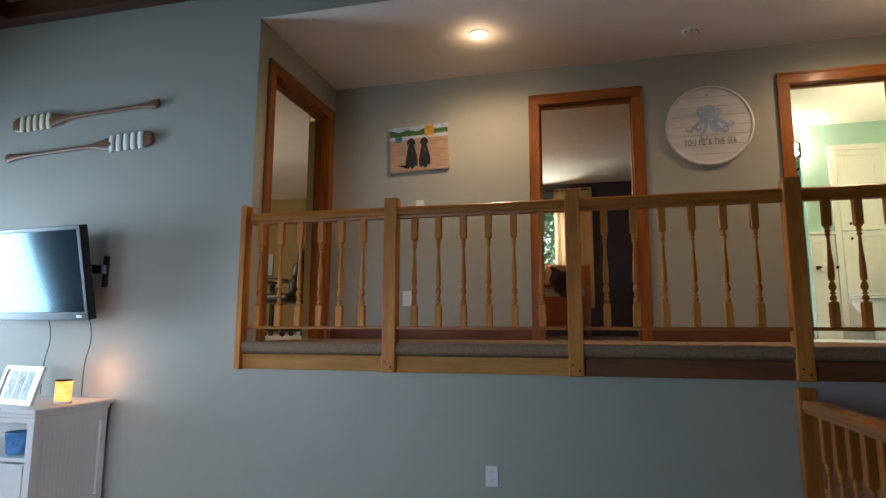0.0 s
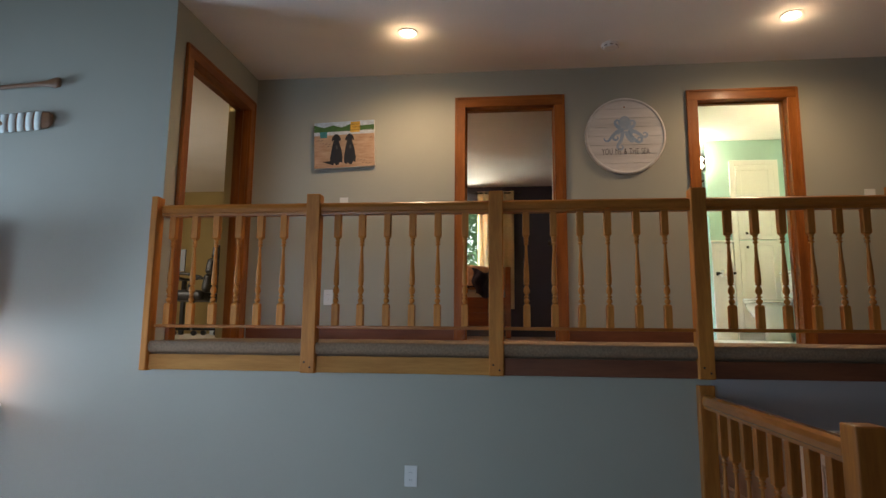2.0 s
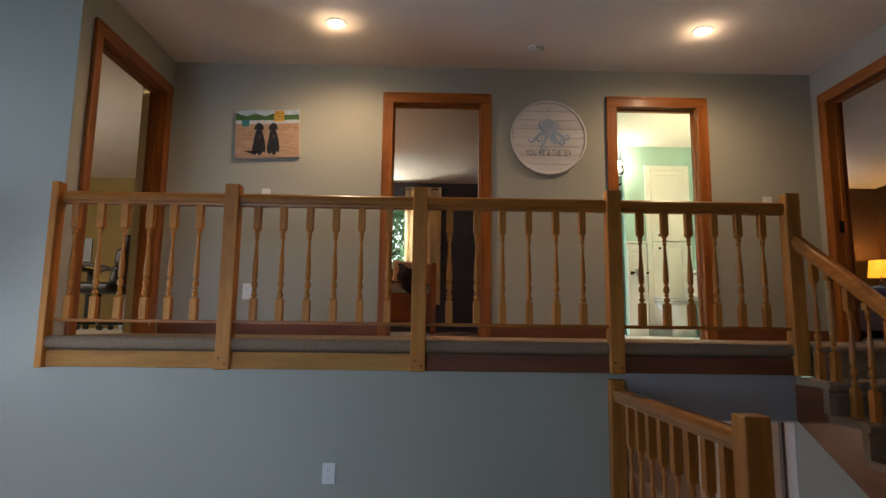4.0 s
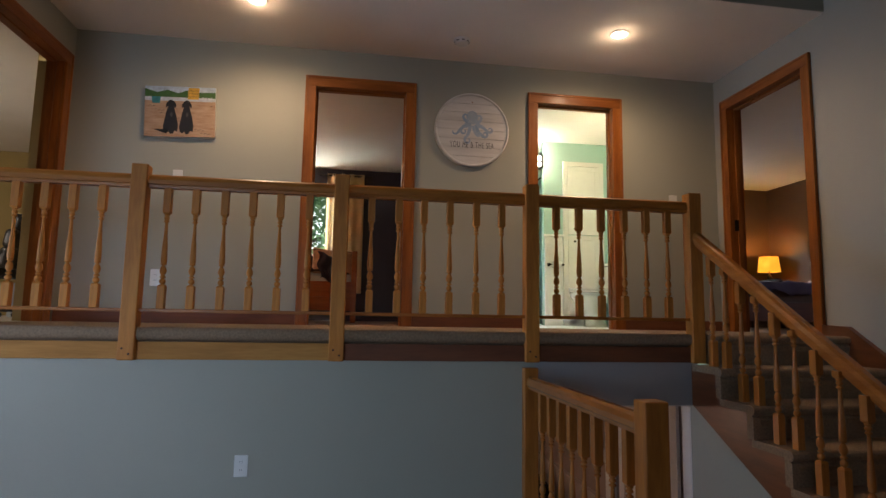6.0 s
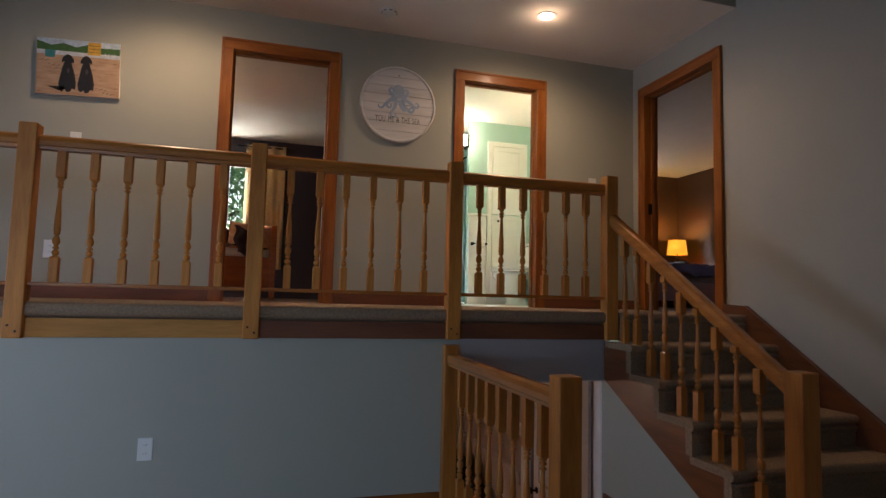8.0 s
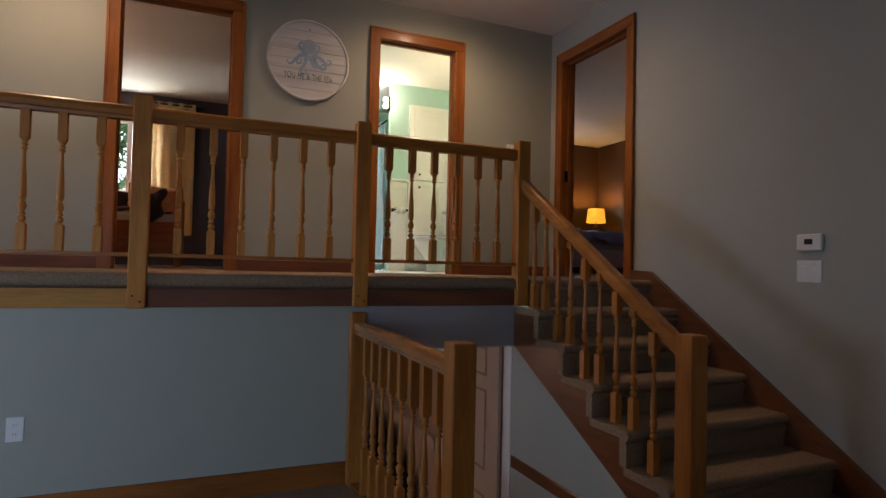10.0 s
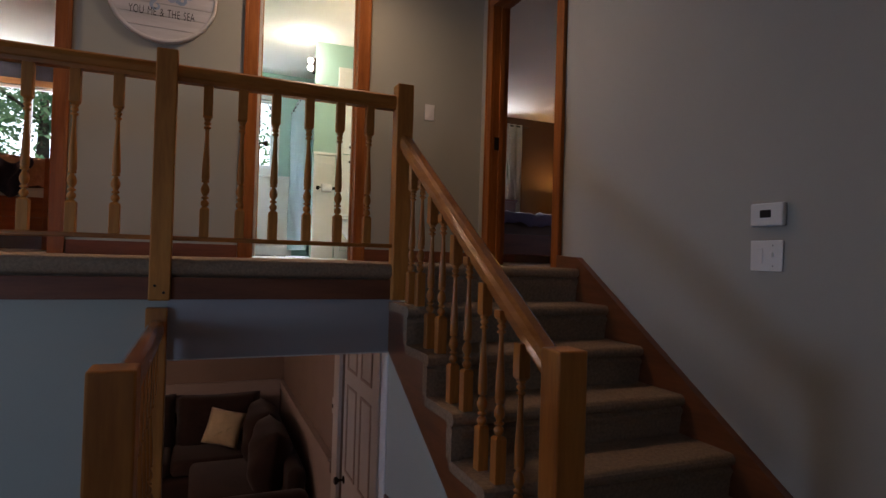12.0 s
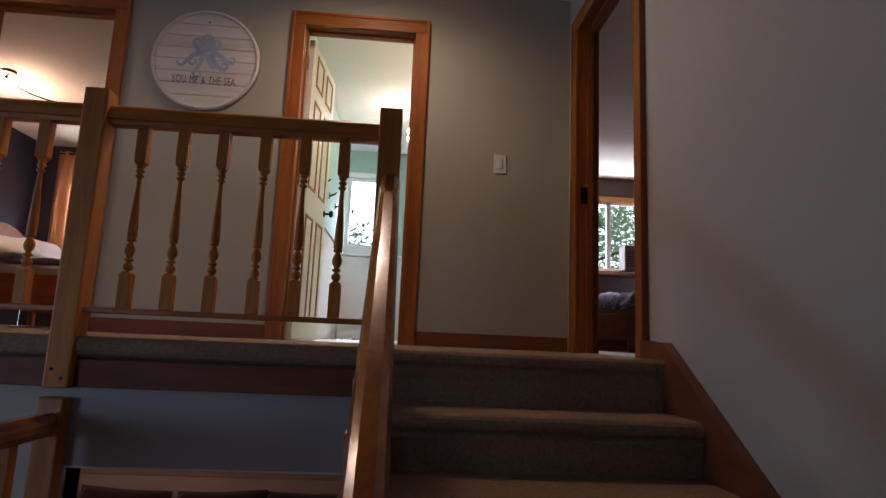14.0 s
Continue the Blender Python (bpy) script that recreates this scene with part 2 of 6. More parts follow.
def structure():
    slab("floor_living", -3.7, 3.95, -3.5, FRONT, LOW - 0.2, LOW, M["carpet"], "taupe carpet in the living room")
    slab("floor_landing", 3.95, 6.25, -3.5, 3.62, LOW - 0.2, LOW, M["carpet"], "taupe carpet before the stairs")
    # front wall: beside, below and above the open upper hall
    wall("wall_front", "y", FRONT, FRONT + 0.12, -3.7, LEFT, LOW - 0.2, 3.84, M["wall"], label="greige painted wall")
    wall("wall_below_hall", "y", FRONT, FRONT + 0.12, LEFT, 3.95, LOW - 0.2, 0.980, M["wall"], label="greige painted wall under the hall")
    wall("wall_over_stairwell", "y", FRONT, FRONT + 0.12, 3.95, 5.04, 0.69, 0.985, M["header"], label="painted beam over the stairwell")
    wall("wall_over_opening", "y", FRONT, FRONT + 0.12, LEFT, RIGHT, TOP, 3.84, M["wall"], label="painted wall above the opening")
    wall("wall_right", "x", RIGHT, RIGHT + 0.06, -3.6, BACK, DEEP, 3.84, M["wall_dim_warm"], [(D4[0] - 0.02, D4[1] + 0.02, H, D4[2] + 0.02)], "greige painted wall beside the stairs")
    wall("wall_right_inner", "x", RIGHT + 0.065, RIGHT + 0.125, 4.2, 6.445, H - 0.3, TOP, M["brown_wall"], [(D4[0] - 0.02, D4[1] + 0.02, H, D4[2] + 0.02)])
    wall("wall_hall_left", "x", LEFT - 0.06, LEFT, FRONT + 0.12, BACK, H - 0.2, TOP, M["wall"], [(D1[0] - 0.02, D1[1] + 0.02, H, D1[2] + 0.02)])
    wall("wall_hall_left_inner", "x", LEFT - 0.125, LEFT - 0.065, FRONT + 0.12, BACK, H - 0.2, TOP, M["yellow_wall"], [(D1[0] - 0.02, D1[1] + 0.02, H, D1[2] + 0.02)])
    holes = [(D[0] - 0.02, D[1] + 0.02, H, D[2] + 0.02) for D in (D2, D3)]
    wall("wall_hall_back", "y", BACK, BACK + 0.06, LEFT - 0.125, RIGHT, H - 0.2, TOP, M["wall"], holes, "greige painted hall wall")
    wall("wall_navy_inner", "y", BACK + 0.065, BACK + 0.125, LEFT - 0.125, 3.80, H - 0.2, TOP, M["navy"], holes)
    wall("wall_bath_inner", "y", BACK + 0.065, BACK + 0.125, 3.86, RIGHT, H - 0.2, TOP, M["mint"], holes)
    slab("floor_hall", LEFT - 0.125, RIGHT + 0.125, 4.975, BACK + 0.06, 0.99, H - 0.005, M["carpet"])
    slab("ceiling_hall", LEFT - 0.06, RIGHT, FRONT + 0.12, BACK + 0.02, TOP, TOP + 0.1, M["white_ceiling"], "white textured ceiling with downlights")
    slab("header_soffit", LEFT, RIGHT, FRONT + 0.004, FRONT + 0.12, TOP - 0.004, TOP, M["white_ceiling"])
    # living room shell
    wall("wall_side", "x", -3.8, -3.7, -3.6, 5.09, LOW - 0.2, 3.84, M["wall"], [(3.15, 4.55, 0.65, 2.15)])
    # the right-hand rear opening is unseen, cut for the added cabinet fill
    wall("wall_rear", "y", -3.6, -3.5, -3.7, 6.25, LOW - 0.2, 3.84, M["wall"], [(-2.2, 0.4, 0.6, 2.3), (2.7, 4.5, 0.6, 2.3)])
    slab("ceiling_living", -3.8, 6.25, -3.6, FRONT, 3.84, 3.94, M["bounce_ceiling"])
    # room with navy walls
    slab("floor_navy_room", 0.30, 3.80, BACK + 0.06, 10.42, H - 0.2, H - 0.005, M["laminate"], "warm laminate floor")
    slab("ceiling_navy_room", 0.29, 3.83, BACK + 0.06, 10.5, TOP, TOP + 0.1, M["white_ceiling"])
    wall("wall_navy_far", "y", 10.42, 10.5, LEFT - 0.2, 3.86, H - 0.2, TOP, M["navy"], [(0.75, 2.45, 2.09, 3.09)], "navy painted wall")
    wall("wall_navy_right", "x", 3.80, 3.86, BACK + 0.125, 10.42, H - 0.2, TOP, M["navy"])
    wall("wall_navy_left", "x", 0.30, 0.36, BACK + 0.125, 10.42, H - 0.2, TOP, M["navy"])
    # bathroom
    slab("floor_bath", 3.86, 6.19, BACK + 0.06, 9.8, H - 0.2, H - 0.004, M["vinyl"], "pale vinyl floor")
    slab("ceiling_bath", 3.83, 6.19, BACK + 0.06, 9.9, TOP, TOP + 0.1, M["white_ceiling"])
    wall("wall_bath_left", "x", 4.27, 4.333, BACK + 0.125, 9.8, H, TOP, M["mint"])
    wall("wall_bath_right", "x", 6.10, 6.13, BACK + 0.125, 9.8, H, TOP, M["mint"])
    wall("wall_bath_far", "y", 9.8, 9.9, 3.86, 6.19, H, TOP, M["mint"], [(4.38, 4.90, 2.24, 3.12)])
    # room with brown walls
    slab("floor_brown_room", RIGHT + 0.125, 9.8, 4.1, 10.3, H - 0.2, H - 0.005, M["laminate"])
    slab("ceiling_brown_room", RIGHT + 0.06, 9.9, 4.1, 10.4, TOP, TOP + 0.1, M["white_ceiling"])
    wall("wall_brown_far", "y", 10.3, 10.4, 6.19, 9.9, H - 0.2, TOP, M["brown_wall"], [(7.1, 8.42, 2.18, 3.14)], "dark brown painted wall")
    # opening out of view, added for the side fill
    wall("wall_brown_right", "x", 9.8, 9.9, 4.1, 10.3, H - 0.2, TOP, M["brown_wall"], [(5.3, 6.9, 1.9, 3.08)])
    wall("wall_brown_near", "y", 4.1, 4.2, 6.255, 9.9, H - 0.2, TOP, M["brown_wall"])
    wall("wall_brown_left", "x", 6.195, 6.255, 6.445, 10.3, H - 0.2, TOP, M["brown_wall"])
    # office
    slab("floor_office", -3.6, 0.29, FRONT + 0.12, 10.42, H - 0.2, H - 0.004, M["white_ceiling"], "pale office floor")
    slab("ceiling_office", -3.6, 0.28, FRONT + 0.12, 10.5, TOP, TOP + 0.1, M["white_ceiling"])
    slab("floor_office_door", 0.29, LEFT - 0.06, FRONT + 0.12, BACK, H - 0.2, H - 0.004, M["white_ceiling"])
    slab("ceiling_office_door", 0.28, LEFT - 0.06, FRONT + 0.12, BACK, TOP, TOP + 0.1, M["white_ceiling"])
    wall("wall_office_far", "y", 10.42, 10.5, -3.6, 0.30, H - 0.2, TOP, M["yellow_wall"], label="ochre painted wall")
    wall("wall_office_left", "x", -3.7, -3.6, FRONT + 0.12, 10.5, H - 0.2, TOP, M["yellow_wall"])
    wall("wall_office_right", "x", 0.22, 0.30, 6.44, 10.42, H - 0.2, TOP, M["yellow_wall"])
    # lower room
    slab("floor_lower", 0.0, 5.2, 3.6, 9.3, DEEP - 0.1, DEEP, M["carpet"])
    wall("wall_lower_far", "y", 9.2, 9.3, 0.0, 5.2, DEEP, 0.8, M["lower_wall"])
    wall("wall_lower_right", "x", 5.04, 5.14, 5.10, 9.2, DEEP, 0.8, M["lower_wall"], [(5.33, 6.17, DEEP, 0.72)])
    wall("wall_lower_left", "x", 0.0, 0.1, 5.1, 9.2, DEEP, 0.8, M["lower_wall"])
    wall("wall_lower_near", "y", 5.0, 5.1, 0.0, 3.95, DEEP, 0.8, M["lower_wall"])
    wall("wall_stairwell_left", "x", 3.87, 3.945, 3.6, 5.0, DEEP, LOW - 0.2, M["wall"])
    slab("ceiling_lower", 0.0, 5.2, FRONT + 0.12, 9.3, 0.72, 0.8, M["lower_wall"])
    # wall under the stairs: its top follows them
    bm = bmesh.new()
    top = lambda y: 0.719 + (y - 4.88) * 0.56
    prism(bm, [(FRONT + 0.12, DEEP), (FRONT + 0.12, 0.70), (4.90, 0.70), (3.36, top(3.36)), (3.36, DEEP)], "x", 5.0, 5.06)
    setting("wall_under_stairs", bm, M["wall"], "greige painted wall under the stairs")


structure()


# ---- doorways ----
def frame_y(name, D, label):
    """A doorway in the hall's back wall: casings on the hall's side, jamb and stop."""
    f = thing(name, ((D[0] + D[1]) / 2, BACK, H), label, "door frame")
    f["kind"] = "structure"
    f.matrix_world = f.matrix_basis
    ox, oy, oz = f.location
    w = 0.09
    for s, (a, b) in (("casing", (D[0] - w, D[0])), ("casing", (D[1], D[1] + w))):
        bm = bmesh.new()
        box(bm, a - ox, b - ox, -0.022, -0.001, -0.004, D[2] - H, 0.004)
        box(bm, (a if a < D[0] else b - 0.02) - ox, (a + 0.02 if a < D[0] else b) - ox, -0.028, -0.02, -0.004, D[2] - H + w - 0.002, 0.003)
        part(s, bm, M["casing_z"], f)
    bm = bmesh.new()
    box(bm, D[0] - w - ox, D[1] + w - ox, -0.022, -0.001, D[2] - H, D[2] - H + w, 0.004)
    box(bm, D[0] - w - ox + 0.021, D[1] + w - ox - 0.021, -0.028, -0.02, D[2] - H + w - 0.02, D[2] - H + w, 0.003)
    part("head_casing", bm, M["casing_x"], f)
    for a, b in ((D[0] - 0.018, D[0]), (D[1], D[1] + 0.018)):
        bm = bmesh.new()
        box(bm, a - ox, b - ox, 0.0, 0.125, -0.004, D[2] - H)
        c = (b, b + 0.012) if a < D[0] else (a - 0.012, a)
        box(bm, c[0] - ox, c[1] - ox, 0.05, 0.085, -0.004, D[2] - H - 0.012)
        part("jamb", bm, M["casing_z"], f)
    bm = bmesh.new()
    box(bm, D[0] - 0.018 - ox, D[1] + 0.018 - ox, 0.0, 0.125, D[2] - H, D[2] - H + 0.018)
    box(bm, D[0] - ox, D[1] - ox, 0.05, 0.085, D[2] - H - 0.012, D[2] - H)
    part("head_jamb", bm, M["casing_x"], f)
    return f


def frame_x(name, D, face, side, label):
    """A doorway in a wall across x. side: the way its hall casing looks (+1 or -1)."""
    f = thing(name, (face, (D[0] + D[1]) / 2, H), label, "door frame")
    f["kind"] = "structure"
    oy = f.location.y
    w = 0.09

    def bx(bm, a, b, u0, u1, z0, z1, bev=0.0):
        lo, hi = sorted((side * u0, side * u1))
        box(bm, lo, hi, a - oy, b - oy, z0, z1, bev)
    top = D[2] - H
    for a, b in ((D[0] - w, D[0]), (D[1], D[1] + w)):
        bm = bmesh.new()
        bx(bm, a, b, 0.001, 0.022, -0.004, top, 0.004)
        c = (a, a + 0.02) if a < D[0] else (b - 0.02, b)
        bx(bm, c[0], c[1], 0.02, 0.028, -0.004, top + w - 0.002, 0.003)
        part("casing", bm, M["casing_z"], f)
    bm = bmesh.new()
    bx(bm, D[0] - w, D[1] + w, 0.001, 0.022, top, top + w, 0.004)
    bx(bm, D[0] - w + 0.021, D[1] + w - 0.021, 0.02, 0.028, top + w - 0.02, top + w, 0.003)
    part("head_casing", bm, M["casing_y"], f)
    for a, b in ((D[0] - 0.018, D[0]), (D[1], D[1] + 0.018)):
        bm = bmesh.new()
        bx(bm, a, b, -0.125, 0.0, -0.004, top)
        c = (b, b + 0.012) if a < D[0] else (a - 0.012, a)
        bx(bm, c[0], c[1], -0.085, -0.05, -0.004, top - 0.012)
        part("jamb", bm, M["casing_z"], f)
    bm = bmesh.new()
    bx(bm, D[0] - 0.018, D[1] + 0.018, -0.125, 0.0, top, top + 0.018)
    bx(bm, D[0], D[1], -0.085, -0.05, top - 0.012, top)
    part("head_jamb", bm, M["casing_y"], f)
    return f


door_1 = frame_x("door_1", D1, LEFT, 1, "open doorway to the office with stained pine casing")
door_2 = frame_y("door_2", D2, "open doorway to the navy room with stained pine casing")
door_3 = frame_y("door_3", D3, "open doorway to the bathroom with stained pine casing")
door_4 = frame_x("door_4", D4, RIGHT, -1, "open doorway to the brown room with stained pine casing")


# ---- upper hall edge, posts and rails ----
def carpet_edge():
    bm = bmesh.new()
    pts = [(6.0, H)]
    for k in range(9):
        a = math.radians(90 + k * 22.5)
        pts.append((4.955 + 0.03 * math.cos(a) - 0.005, H - 0.036 + 0.036 * math.sin(a)))
    pts += [(4.97, H - 0.08), (5.0, H - 0.08), (6.0, H - 0.01)]
    pts = [(y, z) for y, z in pts]
    prism(bm, [(y if y < 5.99 else BACK, z) for y, z in pts], "x", LEFT, RIGHT)
    return setting("carpet_hall", bm, M["carpet"], "taupe carpet turned over the edge of the hall floor")


carpet_edge()


def post(name, w, d, z0, z1, label, group, at, pegs=False):
    p = thing(name, at, label, "post", group)
    bm = bmesh.new()
    box(bm, -w / 2, w / 2, -d / 2, d / 2, z0, z1, 0.006)
    part("shaft", bm, M["amber_z"] if group == "stairwell posts" else M["maple_z"], p)
    if pegs:
        for dx, dz in ((-0.018, 0.065), (0.018, 0.035)):
            bm = bmesh.new()
            lathe(bm, [(0.006, 0), (0.006, 0.004), (0.003, 0.006)], 10)
            bmesh.ops.rotate(bm, verts=bm.verts, cent=(0, 0, 0), matrix=Matrix.Rotation(radians(90), 3, "X"))
            bmesh.ops.translate(bm, verts=bm.verts, vec=(dx, -d / 2 + 0.001, z0 + dz))
            part("peg", bm, M["iron"], p)
    return p


POSTS = (0.545, 1.600, 2.738, 3.918, 5.022)
for x in POSTS:
    post("newel_post", 0.087 if x > 1 else 0.043, 0.085, 0.957 - H, 2.062 - H, "square maple post bolted to the hall edge", "hall railing posts", (x, 4.950, H), 1 < x < 5)


# fascia boards: pale maple beside the wall, stained and darkened for shade towards the stairs
for i, (a, b) in enumerate(zip(POSTS, POSTS[1:])):
    slab("fascia", a + 0.002, b - 0.002, 4.942, 4.969, 0.960 if i else 0.963, 1.058, M["fascia_pale" if i < 2 else "fascia"],
         "pale maple fascia board along the hall edge" if i < 2 else "stained fascia board along the hall edge, darkened for shade", 0.003)


def rail_profile(s=1.0):
    return [(-0.024 * s, 0.0), (0.024 * s, 0.0), (0.026 * s, 0.012), (0.034 * s, 0.016), (0.034 * s, 0.034), (0.027 * s, 0.05), (0.014 * s, 0.058),
            (-0.014 * s, 0.058), (-0.027 * s, 0.05), (-0.034 * s, 0.034), (-0.034 * s, 0.016), (-0.026 * s, 0.012)]


def baluster(bm, h, foot=0.128, head=0.143, x=0, y=0, z=0, w=0.041):
    """A turned baluster with square ends, h high."""
    k = w / 2
    box(bm, x - k, x + k, y - k, y + k, z, z + foot, 0.002, 1)
    box(bm, x - k, x + k, y - k, y + k, z + h - head, z + h, 0.002, 1)
    b, t = foot, h - head
    m = t - b
    f = lambda u: b + u * m
    for z0, z1 in ((b - 0.001, b + 0.008), (t + 0.001, t - 0.008)):      # the square ends taper into the turning
        q = [[bm.verts.new((x + sx * c, y + sy * c, z + zz)) for sx, sy in ((-1, -1), (1, -1), (1, 1), (-1, 1))] for c, zz in ((k - 0.001, z0), (0.0125, z1))]
        for i in range(4):
            bm.faces.new((q[0][i], q[0][(i + 1) % 4], q[1][(i + 1) % 4], q[1][i]))
        bm.faces.new(q[1])
    lathe(bm, [(0.0088, f(0)), (0.0092, f(0.025)), (0.0153, f(0.04)), (0.0181, f(0.062)), (0.0153, f(0.085)), (0.0084, f(0.098)), (0.0084, f(0.108)), (0.0163, f(0.116)),
               (0.0163, f(0.128)), (0.0092, f(0.138)), (0.0100, f(0.150)), (0.0172, f(0.180)), (0.0191, f(0.208)), (0.0172, f(0.232)), (0.0126, f(0.262)), (0.0084, f(0.276)),
               (0.0084, f(0.284)), (0.0167, f(0.292)), (0.0167, f(0.304)), (0.0135, f(0.312)), (0.0172, f(0.330)), (0.0167, f(0.40)), (0.0144, f(0.54)), (0.0100, f(0.68)),
               (0.0078, f(0.84)), (0.0078, f(0.865)), (0.0153, f(0.875)), (0.0153, f(0.888)), (0.0084, f(0.898)), (0.0092, f(0.908)), (0.0158, f(0.922)), (0.0140, f(0.940)),
               (0.0084, f(0.952)), (0.0153, f(0.962)), (0.0153, f(0.974)), (0.0096, f(0.985)), (0.0096, f(1))],
          12, (x, y, z))


BAL = ((0.658, 0.809, 0.953, 1.103, 1.246, 1.400), (1.750, 1.906, 2.067, 2.225, 2.382, 2.549), (2.919, 3.084, 3.241, 3.402, 3.569, 3.731), (4.089, 4.240, 4.390, 4.547, 4.699, 4.848))
bm = bmesh.new()
baluster(bm, 0.692)
BAL_MESH = finish(bm, "baluster", M["maple_z"])


def shared(name, me, parent, at):
    ob = new(name, me)
    ob.parent, ob.location = parent, at
    return ob


for (a, b), xs in zip(zip(POSTS, POSTS[1:]), BAL):
    r = thing("railing", (a, 4.962, H), "hall railing bay with turned maple balusters", "railing", "hall railing bays")
    x0, x1 = 0.0425, b - a - 0.0425
    bm = bmesh.new()
    prism(bm, [(u, v * 1.32 + 1.932 - H) for u, v in rail_profile()], "x", x0, x1)
    part("handrail", bm, M["maple_x"], r, "moulded maple handrail")
    bm = bmesh.new()
    box(bm, x0, x1, -0.028, 0.028, 1.222 - H, 1.242 - H, 0.004)
    part("bottom_rail", bm, M["maple_x"], r)
    for x in xs:
        shared("baluster", BAL_MESH, r, (x - a, 0, 1.242 - H))

# ---- railing beside the stairwell ----
post("newel_post", 0.087, 0.06, LOW, 0.925, "maple half post against the wall", "stairwell posts", (3.91, 4.939, 0))
post("newel_post", 0.094, 0.090, LOW, 0.932, "square maple newel at the top of the stairwell", "stairwell posts", (3.918, 3.495, 0))
r = thing("railing", (3.912, 3.545, LOW), "stairwell railing with turned maple balusters", "railing")
bm = bmesh.new()
prism(bm, [(u, v * 1.30 + 0.800 - LOW) for u, v in rail_profile()], "y", 0.0, 1.36)
part("handrail", bm, M["maple_y"], r)
bm = bmesh.new()
box(bm, -0.028, 0.028, 0, 1.36, 0.0, 0.02, 0.004)
part("bottom_rail", bm, M["maple_y"], r)
bm = bmesh.new()
baluster(bm, 0.872, 0.25, 0.215)
me = finish(bm, "baluster", M["amber_z"])
for k in range(8):
    shared("baluster", me, r, (0, 0.12 + k * 0.150, 0.02))


# ---- stairs up ----
def stairs():
    st = thing("staircase", (5.55, 4.2, LOW), "carpeted stairs up to the hall with stained stringers", "stairs")
    ox, oy, oz = st.location
    SH, wx = H - 0.014, RIGHT - 0.042
    for n in range(1, 7):
        z = SH - n * RISE
        y1 = 4.872 - (n - 1) * RUN + 0.03
        y0 = 4.872 - n * RUN
        bm = bmesh.new()
        pts = [(y1, z)]
        for k in range(7):
            a = radians(90 + 30 * k)
            pts.append((y0 + 0.026 + 0.026 * math.cos(a), z - 0.026 + 0.026 * math.sin(a)))
        pts += [(y0 + 0.010, z - 0.070), (y0 + 0.022, z - 0.10), (y0 + 0.03, z - RISE), (y1, z - RISE)]
        prism(bm, [(u - oy, v - oz) for u, v in pts], "x", 5.0 - ox, wx - ox)
        turn = pts[:8] + [(y0 + 0.012, z - 0.06), (y0 + 0.012, z - RISE), (y0 + 0.062, z - RISE), (y0 + 0.062, z - 0.04), (y1, z - 0.04)]
        prism(bm, [(u - oy, v - oz) for u, v in turn], "x", 4.960 - ox, 4.999 - ox)
        part("step", bm, M["carpet"], st, "taupe carpeted step")
    # riser below the hall edge
    bm = bmesh.new()
    pts = [(4.95, H)]
    for k in range(7):
        a = radians(90 + 30 * k)
        pts.append((4.872 + 0.026 + 0.026 * math.cos(a), H - 0.026 + 0.026 * math.sin(a)))
    pts += [(4.882, H - 0.070), (4.894, H - 0.10), (4.902, SH - RISE), (4.95, SH - RISE)]
    prism(bm, [(u - oy, v - oz) for u, v in pts], "x", 5.08 - ox, wx - ox)
    part("step", bm, M["carpet"], st, "taupe carpeted top step")
    bm = bmesh.new()
    nose = lambda y: SH - (4.872 - y) * RISE / RUN
    pts = [(5.11, H), (5.11, H + 0.075), (4.905, H + 0.065), (3.26, nose(3.26) + 0.05), (3.10, LOW + 0.08), (3.10, LOW), (4.9, LOW), (5.11, 0.9)]
    prism(bm, [(u - oy, v - oz) for u, v in pts], "x", wx + 0.002 - ox, RIGHT - 0.002 - ox)
    part("skirt_board", bm, M["skirt"], st, "stained skirt board along the wall")
    bm = bmesh.new()
    pts = [(4.93, 0.70), (4.93, H - 0.20)]
    for n in range(1, 7):
        z = SH - n * RISE - 0.03
        pts += [(4.872 - (n - 1) * RUN + 0.035, z), (4.872 - n * RUN + 0.035, z)]
    pts += [(3.30, LOW), (3.45, LOW)]
    pts = [(y, z) for y, z in pts]
    prism(bm, [(u - oy, v - oz) for u, v in pts], "x", 4.972 - ox, 4.998 - ox)
    part("stringer", bm, M["skirt"], st, "stained open stringer")
    bm = bmesh.new()
    baluster(bm, 0.80, 0.20, 0.13)
    me = finish(bm, "baluster", M["amber_z"])
    # handrail
    y0, z0, y1, z1 = 3.535, 0.870, 4.910, 1.783
    sl = (z1 - z0) / (y1 - y0)
    bm = bmesh.new()
    lo = [bm.verts.new((5.060 + u * 1.15 - ox, y0 - oy, z0 - 0.07 + v * 1.5 - oz)) for u, v in rail_profile(0.95)]
    hi = [bm.verts.new((5.032 + u * 1.15 - ox, y1 - oy, z1 - 0.07 + v * 1.5 - oz)) for u, v in rail_profile(0.95)]
    bm.faces.new(lo)
    bm.faces.new(hi[::-1])
    for i in range(12):
        f = bm.faces.new((lo[i], lo[(i + 1) % 12], hi[(i + 1) % 12], hi[i]))
    part("handrail", bm, M["maple_y"], st, "glossy moulded maple handrail")
    for n in range(1, 6):
        z = SH - n * RISE
        for dy in (0.045, 0.175):
            y = 4.872 - n * RUN + dy
            if y > 4.86 or y < 3.6:
                continue
            h = z0 + (y - y0) * sl - 0.066 - z
            bm = bmesh.new()
            baluster(bm, h, 0.150, h - 0.557)
            b = part("baluster", bm, M["amber_z"], st)
            b.location = (5.03 - ox, y - oy, z - oz)
    bm = bmesh.new()
